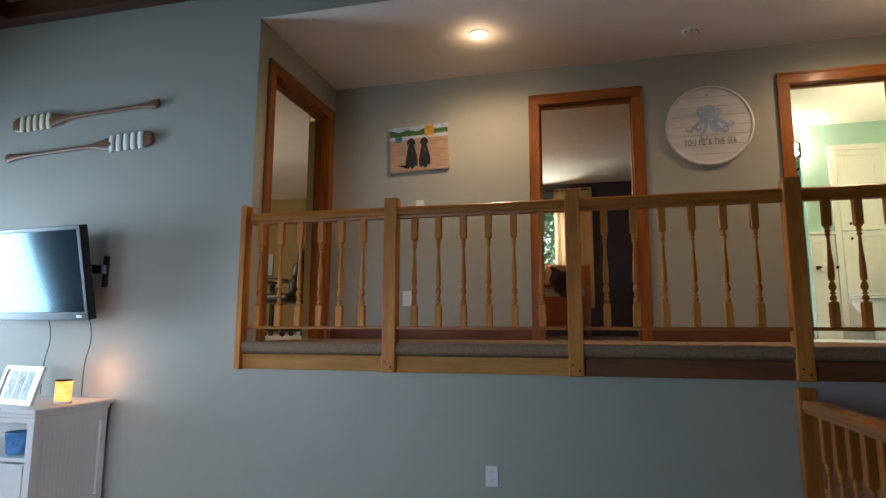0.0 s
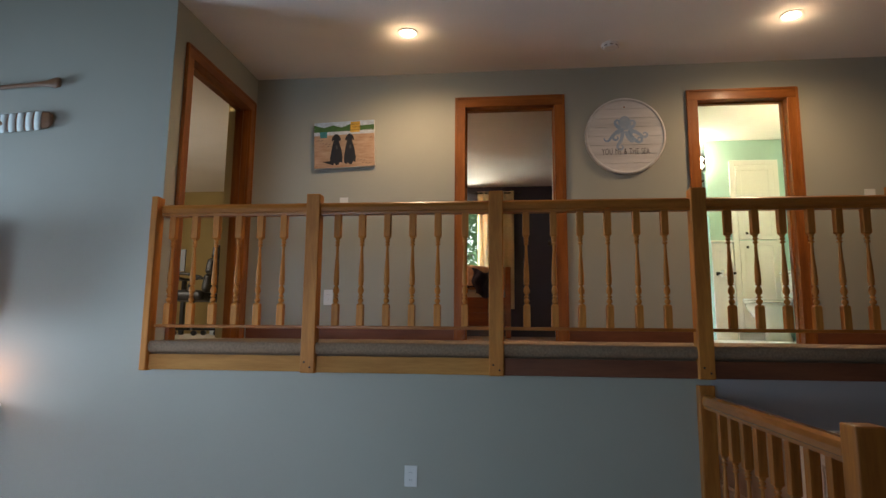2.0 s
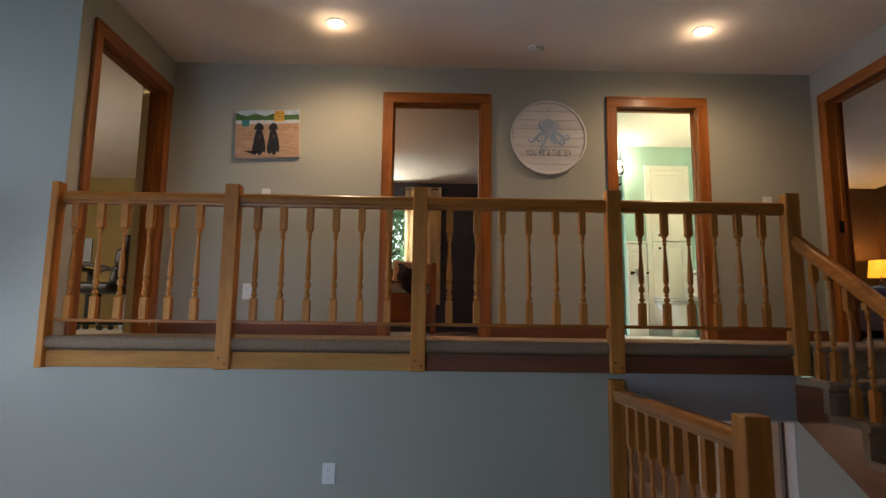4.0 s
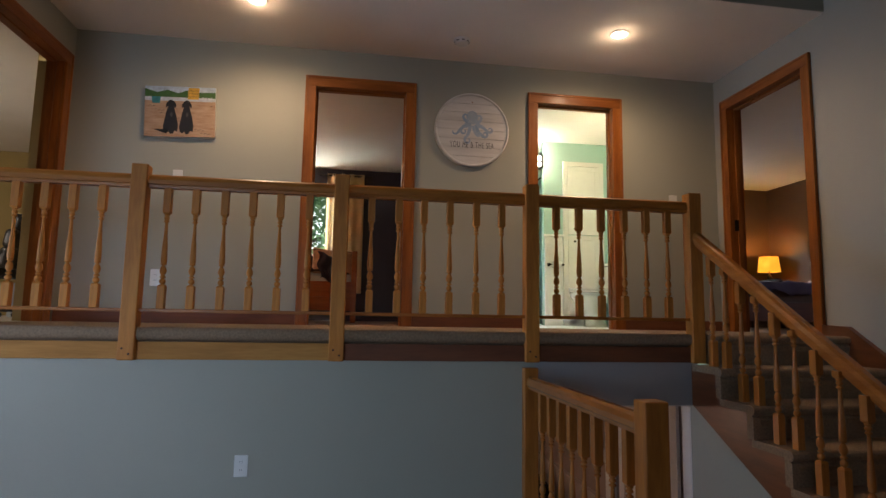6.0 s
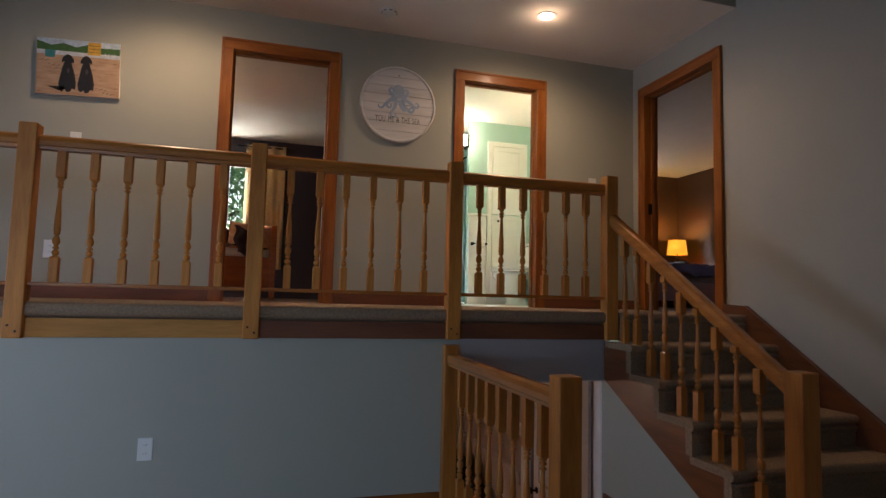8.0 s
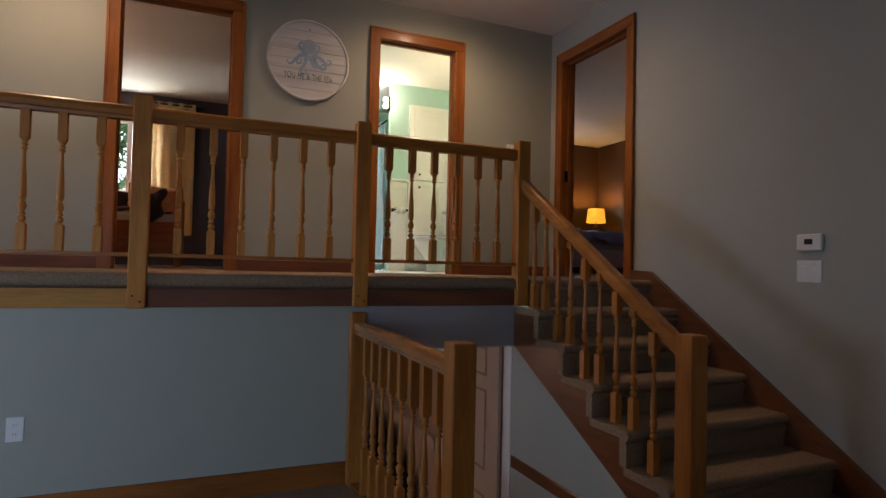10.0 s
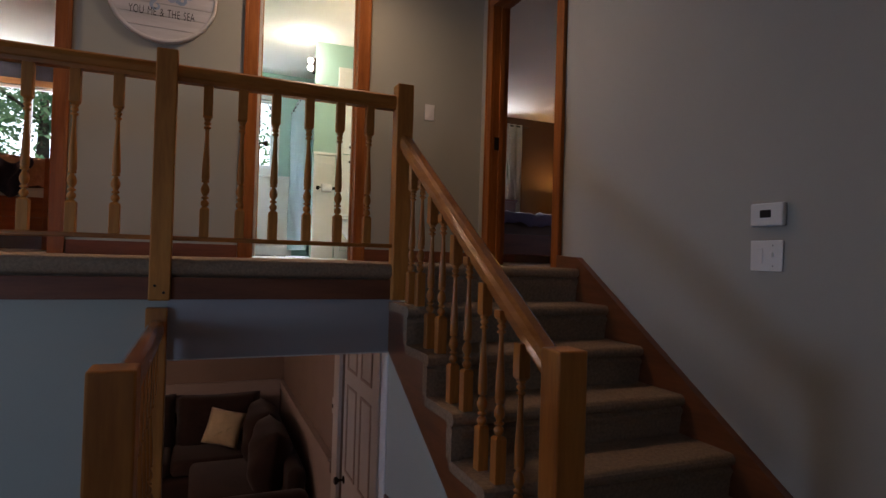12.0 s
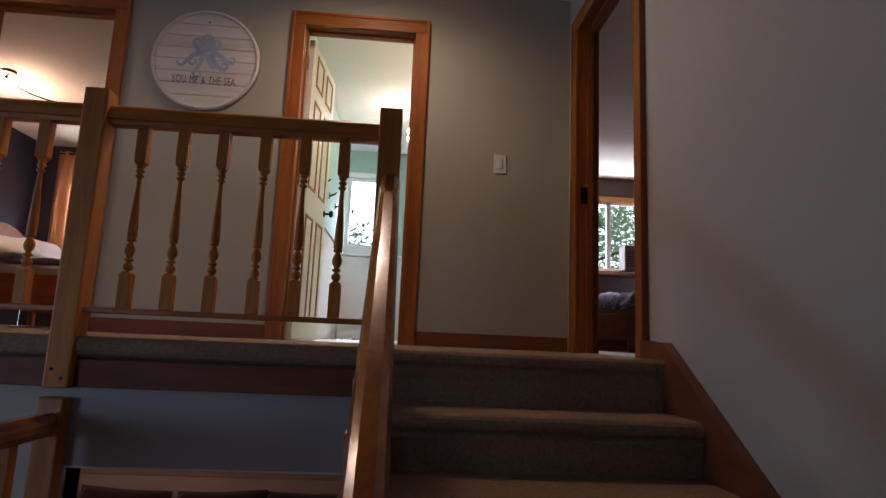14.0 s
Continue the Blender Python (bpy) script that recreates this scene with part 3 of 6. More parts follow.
    box(bm, 4.996 - ox, 5.092 - ox, 3.45 - oy, 3.545 - oy, 0.0, 0.932 - oz, 0.006)
    part("newel_post", bm, M["amber_z"], st, "square maple newel at the foot")
    return st


stairs()

# ---- things on the hall's walls ----
M["sign_white"] = wood("whitewashed_board", (0.66, 0.64, 0.62), (0.54, 0.51, 0.49), "x", 0.6, 0.0, 0.05)
M["sea_pale"] = material("pale_blue_print", (0.27, 0.35, 0.47), 0.7, spread=0.2, scale=14, fine=60, second=(0.40, 0.46, 0.55))
M["sea_mid"] = material("mid_blue_print", (0.20, 0.29, 0.43), 0.7, spread=0.2, scale=14, fine=60, second=(0.33, 0.40, 0.51))
M["sea_blue"] = material("faded_blue_print", (0.20, 0.28, 0.40), 0.7, spread=0.25, scale=9, fine=60, second=(0.42, 0.47, 0.53))


def flat(points, y, depth=0.0012):
    """A thin raised shape on a wall that looks towards -y; points (x, z)."""
    bm = bmesh.new()
    prism(bm, points, "y", y - depth, y)
    return bm


def ellipse(cx, cz, rx, rz, n=20, turn=0.0):
    c, s = math.cos(turn), math.sin(turn)
    return [(cx + rx * math.cos(a) * c - rz * math.sin(a) * s, cz + rx * math.cos(a) * s + rz * math.sin(a) * c) for a in (2 * math.pi * k / n for k in range(n))]


def ribbon(path, widths):
    left, right = [], []
    for i, (p, w) in enumerate(zip(path, widths)):
        q0, q1 = path[max(0, i - 1)], path[min(len(path) - 1, i + 1)]
        dx, dz = q1[0] - q0[0], q1[1] - q0[1]
        n = math.hypot(dx, dz) or 1
        left.append((p[0] - dz / n * w, p[1] + dx / n * w))
        right.append((p[0] + dz / n * w, p[1] - dx / n * w))
    return left + right[::-1]


def lettering(words, size, mat, parent, at, turn=(90, 0, 0)):
    cu = bpy.data.curves.new("lettering", "FONT")
    cu.body, cu.size, cu.extrude, cu.align_x = words, size, 0.0006, "CENTER"
    cu.offset, cu.space_word, cu.space_character = -0.0004, 1.35, 1.08
    tmp = new("lettering", cu)
    me = bpy.data.meshes.new_from_object(tmp.evaluated_get(bpy.context.evaluated_depsgraph_get()))
    bpy.data.objects.remove(tmp)
    me.materials.clear()
    me.materials.append(mat)
    ob = new("lettering", me)
    ob.parent, ob.location = parent, at
    ob.rotation_euler = [radians(a) for a in turn]
    return ob


def round_sign():
    R = 0.312
    s = thing("round_wall_sign", (3.800, BACK, 2.845), "round whitewashed board sign with a faded blue sea creature and lettering", "wall sign")
    edges = [-R + k * (2 * R / 8) for k in range(9)]
    for a, b in zip(edges, edges[1:]):
        g = 0.0018
        ps = []
        for k in range(9):
            z = a + g + (b - a - 2 * g) * k / 8
            ps.append((math.sqrt(max(0, R * R - z * z)), z))
        out = [(x, z) for x, z in ps] + [(-x, z) for x, z in ps[::-1]]
        clean = []
        for q in out:
            if not clean or math.hypot(q[0] - clean[-1][0], q[1] - clean[-1][1]) > 1e-4:
                clean.append(q)
        part("board", flat(clean, -0.012, 0.012), M["sign_white"], s)
    part("backing", flat(ellipse(0, 0, R, R, 48), -0.001, 0.008), M["black"], s, "dark backing seen in the joints")
    bm = bmesh.new()
    loops = []
    for r, y in ((R - 0.004, -0.010), (R - 0.004, -0.032), (R + 0.004, -0.036), (R + 0.014, -0.034), (R + 0.018, -0.026), (R + 0.018, -0.001), (R - 0.004, -0.001)):
        loops.append([bm.verts.new((r * math.cos(2 * math.pi * k / 64), y, r * math.sin(2 * math.pi * k / 64))) for k in range(64)])
    for a, b in zip(loops, loops[1:] + loops[:1]):
        for k in range(64):
            bm.faces.new((a[k], a[(k + 1) % 64], b[(k + 1) % 64], b[k]))
    part("rim", bm, M["sign_white"], s, "", True)
    y = -0.0245
    part("print_head", flat(ellipse(0.0, 0.11, 0.052, 0.062), y), M["sea_blue"], s)
    for dx in (-0.045, 0.045):
        part("print_head", flat(ellipse(dx, 0.055, 0.020, 0.045, 16, dx * 6), y - 0.0001), M["sea_pale"], s)

    def curled(p0, p1, p2, r0, turns, way):
        """An arm: a bent run from p0 by p1 to p2, then a curl that closes inwards."""
        path = [((1 - u) ** 2 * p0[0] + 2 * u * (1 - u) * p1[0] + u * u * p2[0], (1 - u) ** 2 * p0[1] + 2 * u * (1 - u) * p1[1] + u * u * p2[1]) for u in (k / 7 for k in range(8))]
        a0 = math.atan2(p2[1] - p1[1], p2[0] - p1[0]) - way * math.pi / 2
        c = (p2[0] - r0 * math.cos(a0), p2[1] - r0 * math.sin(a0))
        n = int(turns * 14)
        return path + [(c[0] + r0 * (1 - 0.55 * k / n) * math.cos(a0 + way * 2 * math.pi * turns * k / n),
                        c[1] + r0 * (1 - 0.55 * k / n) * math.sin(a0 + way * 2 * math.pi * turns * k / n)) for k in range(1, n + 1)]

    arms = [((-0.03, 0.05), (-0.09, 0.03), (-0.13, -0.035), 0.030, 0.45, -1), ((-0.02, 0.04), (-0.02, -0.03), (-0.06, -0.075), 0.030, 0.85, 1),
            ((-0.01, 0.05), (-0.09, 0.04), (-0.10, -0.01), 0.026, 0.7, 1), ((0.03, 0.05), (0.09, 0.04), (0.14, -0.01), 0.026, 0.85, 1),
            ((0.02, 0.04), (0.05, -0.02), (0.10, -0.055), 0.026, 0.9, 1), ((0.01, 0.04), (0.02, -0.02), (0.045, -0.045), 0.020, 0.9, 1),
            ((-0.035, 0.07), (-0.075, 0.08), (-0.08, 0.115), 0.022, 0.7, -1), ((0.035, 0.07), (0.075, 0.07), (0.08, 0.110), 0.022, 0.7, 1)]
    for i, a in enumerate(arms):
        path = curled(*a)
        w = [0.017 - 0.013 * k / (len(path) - 1) for k in range(len(path))]
        part("print_arm", flat(ribbon(path, w), y - 0.0003 * (i + 1), 0.0008), M["sea_pale" if i % 2 else "sea_mid"], s)
    t = lettering("YOU ME & THE SEA", 0.047, M["iron"], s, (0, y - 0.001, -0.160))
    t.scale = (0.86, 1.60, 1)
    part("hanger", flat(ellipse(0.0, 0.25, 0.006, 0.006, 10), y, 0.004), M["casing_z"], s)


round_sign()


def painting():
    p = thing("canvas_picture", (1.395, BACK, 2.832), "small canvas picture of two dark seated shapes on a sandy beach", "picture")
    p.rotation_euler = (0, radians(-2.2), 0)
    w, h, d = 0.270, 0.208, 0.032
    paint = lambda n, c, **k: material(n, c, 0.6, spread=0.15, scale=30, fine=90, **k)
    sand, sky_m = paint("beach_print", (0.44, 0.31, 0.21), second=(0.33, 0.18, 0.10), stretch=(0.3, 1, 1.6)), paint("sky_print", (0.45, 0.55, 0.66))
    green, blue = paint("wood_print", (0.05, 0.13, 0.03)), paint("pale_print", (0.55, 0.60, 0.66))
    sand_dark, grey = paint("beach_hollow_print", (0.26, 0.17, 0.11)), paint("grey_print", (0.07, 0.06, 0.055))
    yellow, teal, dark = paint("yellow_print", (0.62, 0.36, 0.04)), paint("teal_print", (0.04, 0.22, 0.24)), material("dark_print", (0.012, 0.010, 0.010), 0.5)
    bm = bmesh.new()
    box(bm, -w, w, -d, -0.001, -h, h, 0.003)
    part("canvas", bm, M["plate"], p)

    def shape(n, pts, m, k):
        part(n, flat(pts, -d - 0.0004 * k, 0.0006), m, p)
    shape("beach", [(-w, -h), (w, -h), (w, h * 0.42), (-w, h * 0.42)], sand, 0)
    shape("water", [(-w, h * 0.42), (w, h * 0.42), (w, h * 0.62), (-w, h * 0.62)], blue, 0)
    shape("sky", [(-w, h * 0.62), (w, h * 0.62), (w, h), (-w, h)], sky_m, 0)
    shape("tree_line", [(-w, h * 0.58), (w, h * 0.56), (w, h * 0.80), (0.12, h * 0.78), (0.05, h * 0.86), (-0.02, h * 0.74), (-0.1, h * 0.86), (-0.18, h * 0.76), (-w, h * 0.9)], green, 1)
    shape("tower", [(0.055, h * 0.5), (0.14, h * 0.5), (0.145, h * 0.97), (0.06, h * 0.97)], yellow, 2)
    for k in range(3):
        shape("tower_bar", [(0.06, h * (0.6 + 0.12 * k)), (0.14, h * (0.6 + 0.12 * k)), (0.14, h * (0.615 + 0.12 * k)), (0.06, h * (0.615 + 0.12 * k))], dark, 3)
    shape("bin", [(-0.215, h * 0.32), (-0.155, h * 0.32), (-0.15, h * 0.58), (-0.22, h * 0.58)], teal, 2)
    for k in range(4):
        shape("fence_post", [(0.17 + 0.022 * k, h * 0.4), (0.178 + 0.022 * k, h * 0.4), (0.178 + 0.022 * k, h * 0.6), (0.17 + 0.022 * k, h * 0.6)], blue, 2)
    for k in range(26):
        u, v = -0.25 + 0.5 * ((k * 0.618) % 1), h * (-0.9 + 1.25 * ((k * 0.377) % 1))
        shape("footprint", ellipse(u, v, 0.010 + 0.004 * (k % 3), 0.004, 8, 0.3), sand_dark, 1)
    for cx, s, way in ((-0.070, 1.0, 1), (0.050, 0.95, -1)):
        body = [(cx - 0.052 * s, -h * 0.80), (cx - 0.034 * s, -h * 0.88), (cx - 0.016 * s, -h * 0.80), (cx - 0.004 * s, -h * 0.90), (cx + 0.020 * s, -h * 0.88), (cx + 0.030 * s, -h * 0.76),
                (cx + 0.052 * s, -h * 0.80), (cx + 0.056 * s, -h * 0.55), (cx + 0.044 * s, -h * 0.20), (cx + 0.030 * s, h * 0.02), (cx + 0.022 * s, h * 0.20), (cx - 0.022 * s, h * 0.20),
                (cx - 0.034 * s, h * 0.0), (cx - 0.046 * s, -h * 0.30), (cx - 0.058 * s, -h * 0.60)]
        shape("dark_shape", body, dark, 3)
        shape("dark_shape", ellipse(cx, h * 0.30, 0.030 * s, 0.034 * s, 14), dark, 4)
        shape("dark_shape", ellipse(cx + way * 0.020 * s, h * 0.22, 0.018 * s, 0.014 * s, 10), dark, 5)
        for e in (-1, 1):
            shape("dark_shape", ellipse(cx + e * 0.030 * s, h * 0.26, 0.009 * s, 0.024 * s, 10, e * 0.25), dark, 6)
        shape("grey_mark", ellipse(cx + 0.004, -h * 0.12, 0.010, 0.020, 10), grey, 4)
    shape("shade", [(-0.2, -h * 0.72), (-0.1, -h * 0.9), (-0.08, -h * 0.7)], dark, 3)


painting()


def wall_plate(x, z, y, w, h, label, kind, tall=True):
    p = thing("wall_plate", (x, y, z), label, "outlet" if kind == "outlet" else "light switch", "")
    bm = bmesh.new()
    box(bm, -w / 2, w / 2, -0.007, -0.0005, -h / 2, h / 2, 0.003)
    part("plate", bm, M["plate"], p)
    if kind == "outlet":
        for s in (-1, 1):
            bm = bmesh.new()
            prism(bm, ellipse(0, s * 0.022, 0.016, 0.013, 14), "y", -0.009, -0.0072)
            part("socket", bm, M["plate"], p)
            for dx in (-0.006, 0.006):
                bm = bmesh.new()
                box(bm, dx - 0.001, dx + 0.001, -0.0096, -0.009, s * 0.022 - 0.003, s * 0.022 + 0.005)
                part("slot", bm, M["black"], p)
    else:
        bm = bmesh.new()
        box(bm, -0.015, 0.015, -0.012, -0.0072, -0.032, 0.032, 0.002)
        part("rocker", bm, M["plate"], p)
    return p


wall_plate(2.235, 0.372, FRONT, 0.074, 0.118, "white wall outlet low on the greige wall", "outlet")
wall_plate(1.292, 1.49, BACK, 0.080, 0.132, "white hall outlet behind the railing", "outlet")
wall_plate(1.402, 2.30, BACK, 0.074, 0.118, "white light switch on the hall wall", "switch")
wall_plate(5.680, 2.300, BACK, 0.080, 0.124, "white light switch between two doorways", "switch")

# thermostat and double switch on the right-hand wall
t = thing("thermostat", (RIGHT, 3.700, 1.386), "small white thermostat with a dark display", "thermostat")
bm = bmesh.new()
box(bm, -0.028, -0.0005, -0.070, 0.070, -0.045, 0.045, 0.006)
part("body", bm, M["plate"], t)
bm = bmesh.new()
box(bm, -0.0292, -0.0275, -0.022, 0.026, -0.012, 0.018, 0.0005)
part("display", bm, M["black"], t)
t = thing("wall_plate", (RIGHT, 3.712, 1.226), "white double plate with a rocker and a toggle switch", "light switch")
bm = bmesh.new()
box(bm, -0.007, -0.0005, -0.070, 0.070, -0.060, 0.060, 0.003)
part("plate", bm, M["plate"], t)
bm = bmesh.new()
box(bm, -0.011, -0.007, 0.014, 0.048, -0.030, 0.030, 0.002)
part("rocker", bm, M["plate"], t)
bm = bmesh.new()
box(bm, -0.018, -0.007, -0.033, -0.025, -0.004, 0.012, 0.001)
part("toggle", bm, M["plate"], t)
for dz in (-0.04, 0.04):
    bm = bmesh.new()
    box(bm, -0.008, -0.0068, -0.031, -0.027, dz - 0.002, dz + 0.002)
    part("screw", bm, M["iron"], t)

# smoke detector and downlights
t = thing("smoke_detector", (3.630, 5.89, TOP), "round white smoke detector on the ceiling", "smoke detector")
bm = bmesh.new()
lathe(bm, [(0.045, -0.036), (0.056, -0.032), (0.060, -0.014), (0.068, -0.010), (0.068, -0.0005)], 28)
part("body", bm, M["plate"], t)
for k in range(8):
    bm = bmesh.new()
    a = 2 * math.pi * k / 8
    box(bm, 0.058, 0.061, -0.012, 0.012, -0.026, -0.020)
    bmesh.ops.rotate(bm, verts=bm.verts, cent=(0, 0, 0), matrix=Matrix.Rotation(a, 3, "Z"))
    part("vent_slot", bm, M["black"], t)


def downlight(x, y):
    d = thing("downlight", (x, y, TOP), "burning recessed downlight with a white ring", "ceiling light", "hall downlights")
    bm = bmesh.new()
    loops = []
    for r, z in ((0.058, -0.001), (0.058, -0.006), (0.074, -0.008), (0.080, -0.005), (0.080, -0.0005)):
        loops.append([bm.verts.new((r * math.cos(2 * math.pi * k / 32), r * math.sin(2 * math.pi * k / 32), z)) for k in range(32)])
    for a, b in zip(loops, loops[1:]):
        for k in range(32):
            bm.faces.new((a[k], a[(k + 1) % 32], b[(k + 1) % 32], b[k]))
    part("ring", bm, M["plate"], d)
    bm = bmesh.new()
    lathe(bm, [(0.02, -0.014), (0.045, -0.010), (0.057, -0.003)], 24)
    part("bulb", bm, M["glow"], d, "glowing bulb")


for x, y in DOWNLIGHTS:
    downlight(x, y)


# ---- skirting boards ----
def skirting(name, x0, x1, y0, y1, z, mat, h=0.085):
    slab(name, x0, x1, y0, y1, z, z + h, mat, "stained skirting board", 0.003)


skirting("baseboard_hall_left_part", LEFT + 0.016, D2[0] - 0.092, BACK - 0.014, BACK - 0.001, H, M["skirt_x"])
skirting("baseboard_hall_mid", D2[1] + 0.092, D3[0] - 0.092, BACK - 0.014, BACK - 0.001, H, M["skirt_x"])
skirting("baseboard_hall_end", D3[1] + 0.092, RIGHT - 0.002, BACK - 0.014, BACK - 0.001, H, M["skirt_x"])
skirting("baseboard_front", -3.7, 3.865, FRONT - 0.014, FRONT - 0.001, LOW, M["casing_x"], 0.13)
skirting("baseboard_stairwell", 4.985, 4.999, 3.62, FRONT - 0.002, LOW - 0.03, M["skirt"], 0.075)


# ---- living room: beams, television, white cabinet ----
slab("beam_wall", -3.7, 6.1, FRONT - 0.11, FRONT - 0.001, 3.685, 3.838, M["beam"], "dark stained beam along the wall", 0.004)
for x in (-2.95, -1.72, -0.45, 0.85, 2.1, 3.4, 4.7):
    slab("beam_cross", x - 0.06, x + 0.06, -3.4, FRONT - 0.112, 3.69, 3.838, M["beam"], "dark stained ceiling beam", 0.004)


def paddle(x0, x1, z0, z1, blade_left, stripe, label):
    """A wooden paddle on the wall between two ends, with a striped blade."""
    L = math.hypot(x1 - x0, z1 - z0)
    p = thing("paddle", ((x0 + x1) / 2, FRONT - 0.03, (z0 + z1) / 2), label, "decorative paddle", "")
    p.rotation_euler = (0, -math.atan2(z1 - z0, x1 - x0), 0)
    s = 1 if blade_left else -1
    u = lambda v: s * (v - 0.5) * L
    outline = [(0.0, 0.038), (0.02, 0.058), (0.06, 0.064), (0.20, 0.066), (0.30, 0.052), (0.37, 0.026), (0.42, 0.017), (0.62, 0.015), (0.80, 0.0155), (0.90, 0.018), (0.94, 0.026), (0.975, 0.040), (1.0, 0.034)]
    bm = bmesh.new()
    loops = []
    for v, w in outline:
        t = 0.010 if v < 0.3 else 0.014
        loops.append([bm.verts.new((u(v), t * math.sin(a), w * math.cos(a))) for a in (2 * math.pi * k / 12 for k in range(12))])
    for a, b in zip(loops, loops[1:]):
        for k in range(12):
            f = bm.faces.new((a[k], a[(k + 1) % 12], b[(k + 1) % 12], b[k]))
            f.smooth = True
    bm.faces.new(loops[0])
    bm.faces.new(loops[-1])
    part("shaft_and_blade", bm, M["paddle"], p)
    for k in range(5):
        bm = bmesh.new()
        v0 = 0.055 + k * 0.047
        loops = []
        for v in (v0, v0 + 0.036):
            loops.append([bm.verts.new((u(v), 0.0125 * math.sin(a), 0.0668 * math.cos(a))) for a in (2 * math.pi * j / 16 for j in range(16))])
        for j in range(16):
            f = bm.faces.new((loops[0][j], loops[0][(j + 1) % 16], loops[1][(j + 1) % 16], loops[1][j]))
            f.smooth = True
        bm.faces.new(loops[0])
        bm.faces.new(loops[1])
        part("stripe", bm, stripe, p)
    bm = bmesh.new()
    box(bm, -0.008, 0.008, 0.0, 0.0295, -0.008, 0.008)
    part("wall_peg", bm, M["iron"], p)


M["paddle"] = wood("paddle_wood", (0.24, 0.12, 0.06), (0.13, 0.06, 0.03), "x", 0.4, 0.2)
M["cream_cord"] = material("cream_cord", (0.66, 0.62, 0.44), 0.8)
M["white_cord"] = material("white_cord", (0.66, 0.69, 0.64), 0.8)
paddle(-1.574, -0.232, 2.815, 2.880, True, M["cream_cord"], "wooden paddle with cream bands on its blade")
paddle(-1.614, -0.263, 2.550, 2.615, False, M["white_cord"], "wooden paddle with white bands on its blade")


def television():
    t = thing("television", (-0.98, 4.72, 1.60), "black flat television on a swivel wall arm, screen dark and glossy", "television")
    t.rotation_euler = (radians(12), 0, radians(-5))
    w, h = 0.50, 0.325
    bm = bmesh.new()
    box(bm, -w, w, -0.005, 0.045, -h, h, 0.006)
    part("casing", bm, M["black"], t)
    for n, a in (("bezel_top", (-w, w, h - 0.030, h)), ("bezel_bottom", (-w, w, -h, -h + 0.055)), ("bezel_left", (-w, -w + 0.03, -h + 0.055, h - 0.030)), ("bezel_right", (w - 0.03, w, -h + 0.055, h - 0.030))):
        bm = bmesh.new()
        box(bm, a[0], a[1], -0.020, -0.0055, a[2], a[3], 0.004)
        part(n, bm, M["black"], t, "glossy black bezel")
    glass = material("screen_glass", (0.008, 0.014, 0.020), 0.11, spread=0.02, bump=0.0)
    glass.node_tree.nodes["Principled BSDF"].inputs["Specular IOR Level"].default_value = 0.75
    glass.node_tree.nodes["Principled BSDF"].inputs["Specular Tint"].default_value = (0.45, 0.85, 1.0, 1)
    bm = bmesh.new()
    box(bm, -w + 0.031, w - 0.031, -0.0105, -0.0055, -h + 0.056, h - 0.031)
    part("screen", bm, glass, t, "dark glossy screen")
    bm = bmesh.new()
    box(bm, w - 0.11, w - 0.06, -0.0215, -0.0202, -h + 0.018, -h + 0.034)
    part("badge", bm, M["plate"], t)
    m = thing("wall_mount", (-0.60, FRONT, 1.635), "black swivel bracket holding the television", "wall bracket")
    bm = bmesh.new()
    box(bm, -0.02, 0.02, -0.02, -0.0005, -0.115, 0.115, 0.003)
    part("plate", bm, M["black"], m)
    bm = bmesh.new()
    prism(bm, [(0.0, -0.02), (-0.25, -0.19), (-0.25, -0.215), (0.02, -0.03)], "z", -0.02, 0.045)
    part("arm", bm, M["black"], m)
    for i, (x, zz) in enumerate(((-1.02, 0.9), (-0.66, 0.74))):
        c = thing("cable", (x, 4.93, 1.27), "thin dark cable hanging below the television", "cable", "television cables")
        cu = bpy.data.curves.new("cord", "CURVE")
        cu.dimensions, cu.bevel_depth = "3D", 0.0035
        sp = cu.splines.new("BEZIER")
        sp.bezier_points.add(3)
        for bp, pt in zip(sp.bezier_points, ((0, -0.03, 0.08), (0.012, 0, -0.12), (-0.035, 0.01, -0.30), (-0.03, 0.0, -0.52))):
            bp.co, bp.handle_left_type, bp.handle_right_type = pt, "AUTO", "AUTO"
        cu.materials.append(M["black"])
        tmp = new("cord", cu)
        me = bpy.data.meshes.new_from_object(tmp.evaluated_get(bpy.context.evaluated_depsgraph_get()))
        bpy.data.objects.remove(tmp)
        ob = new("cord", me)
        ob.parent = c


television()


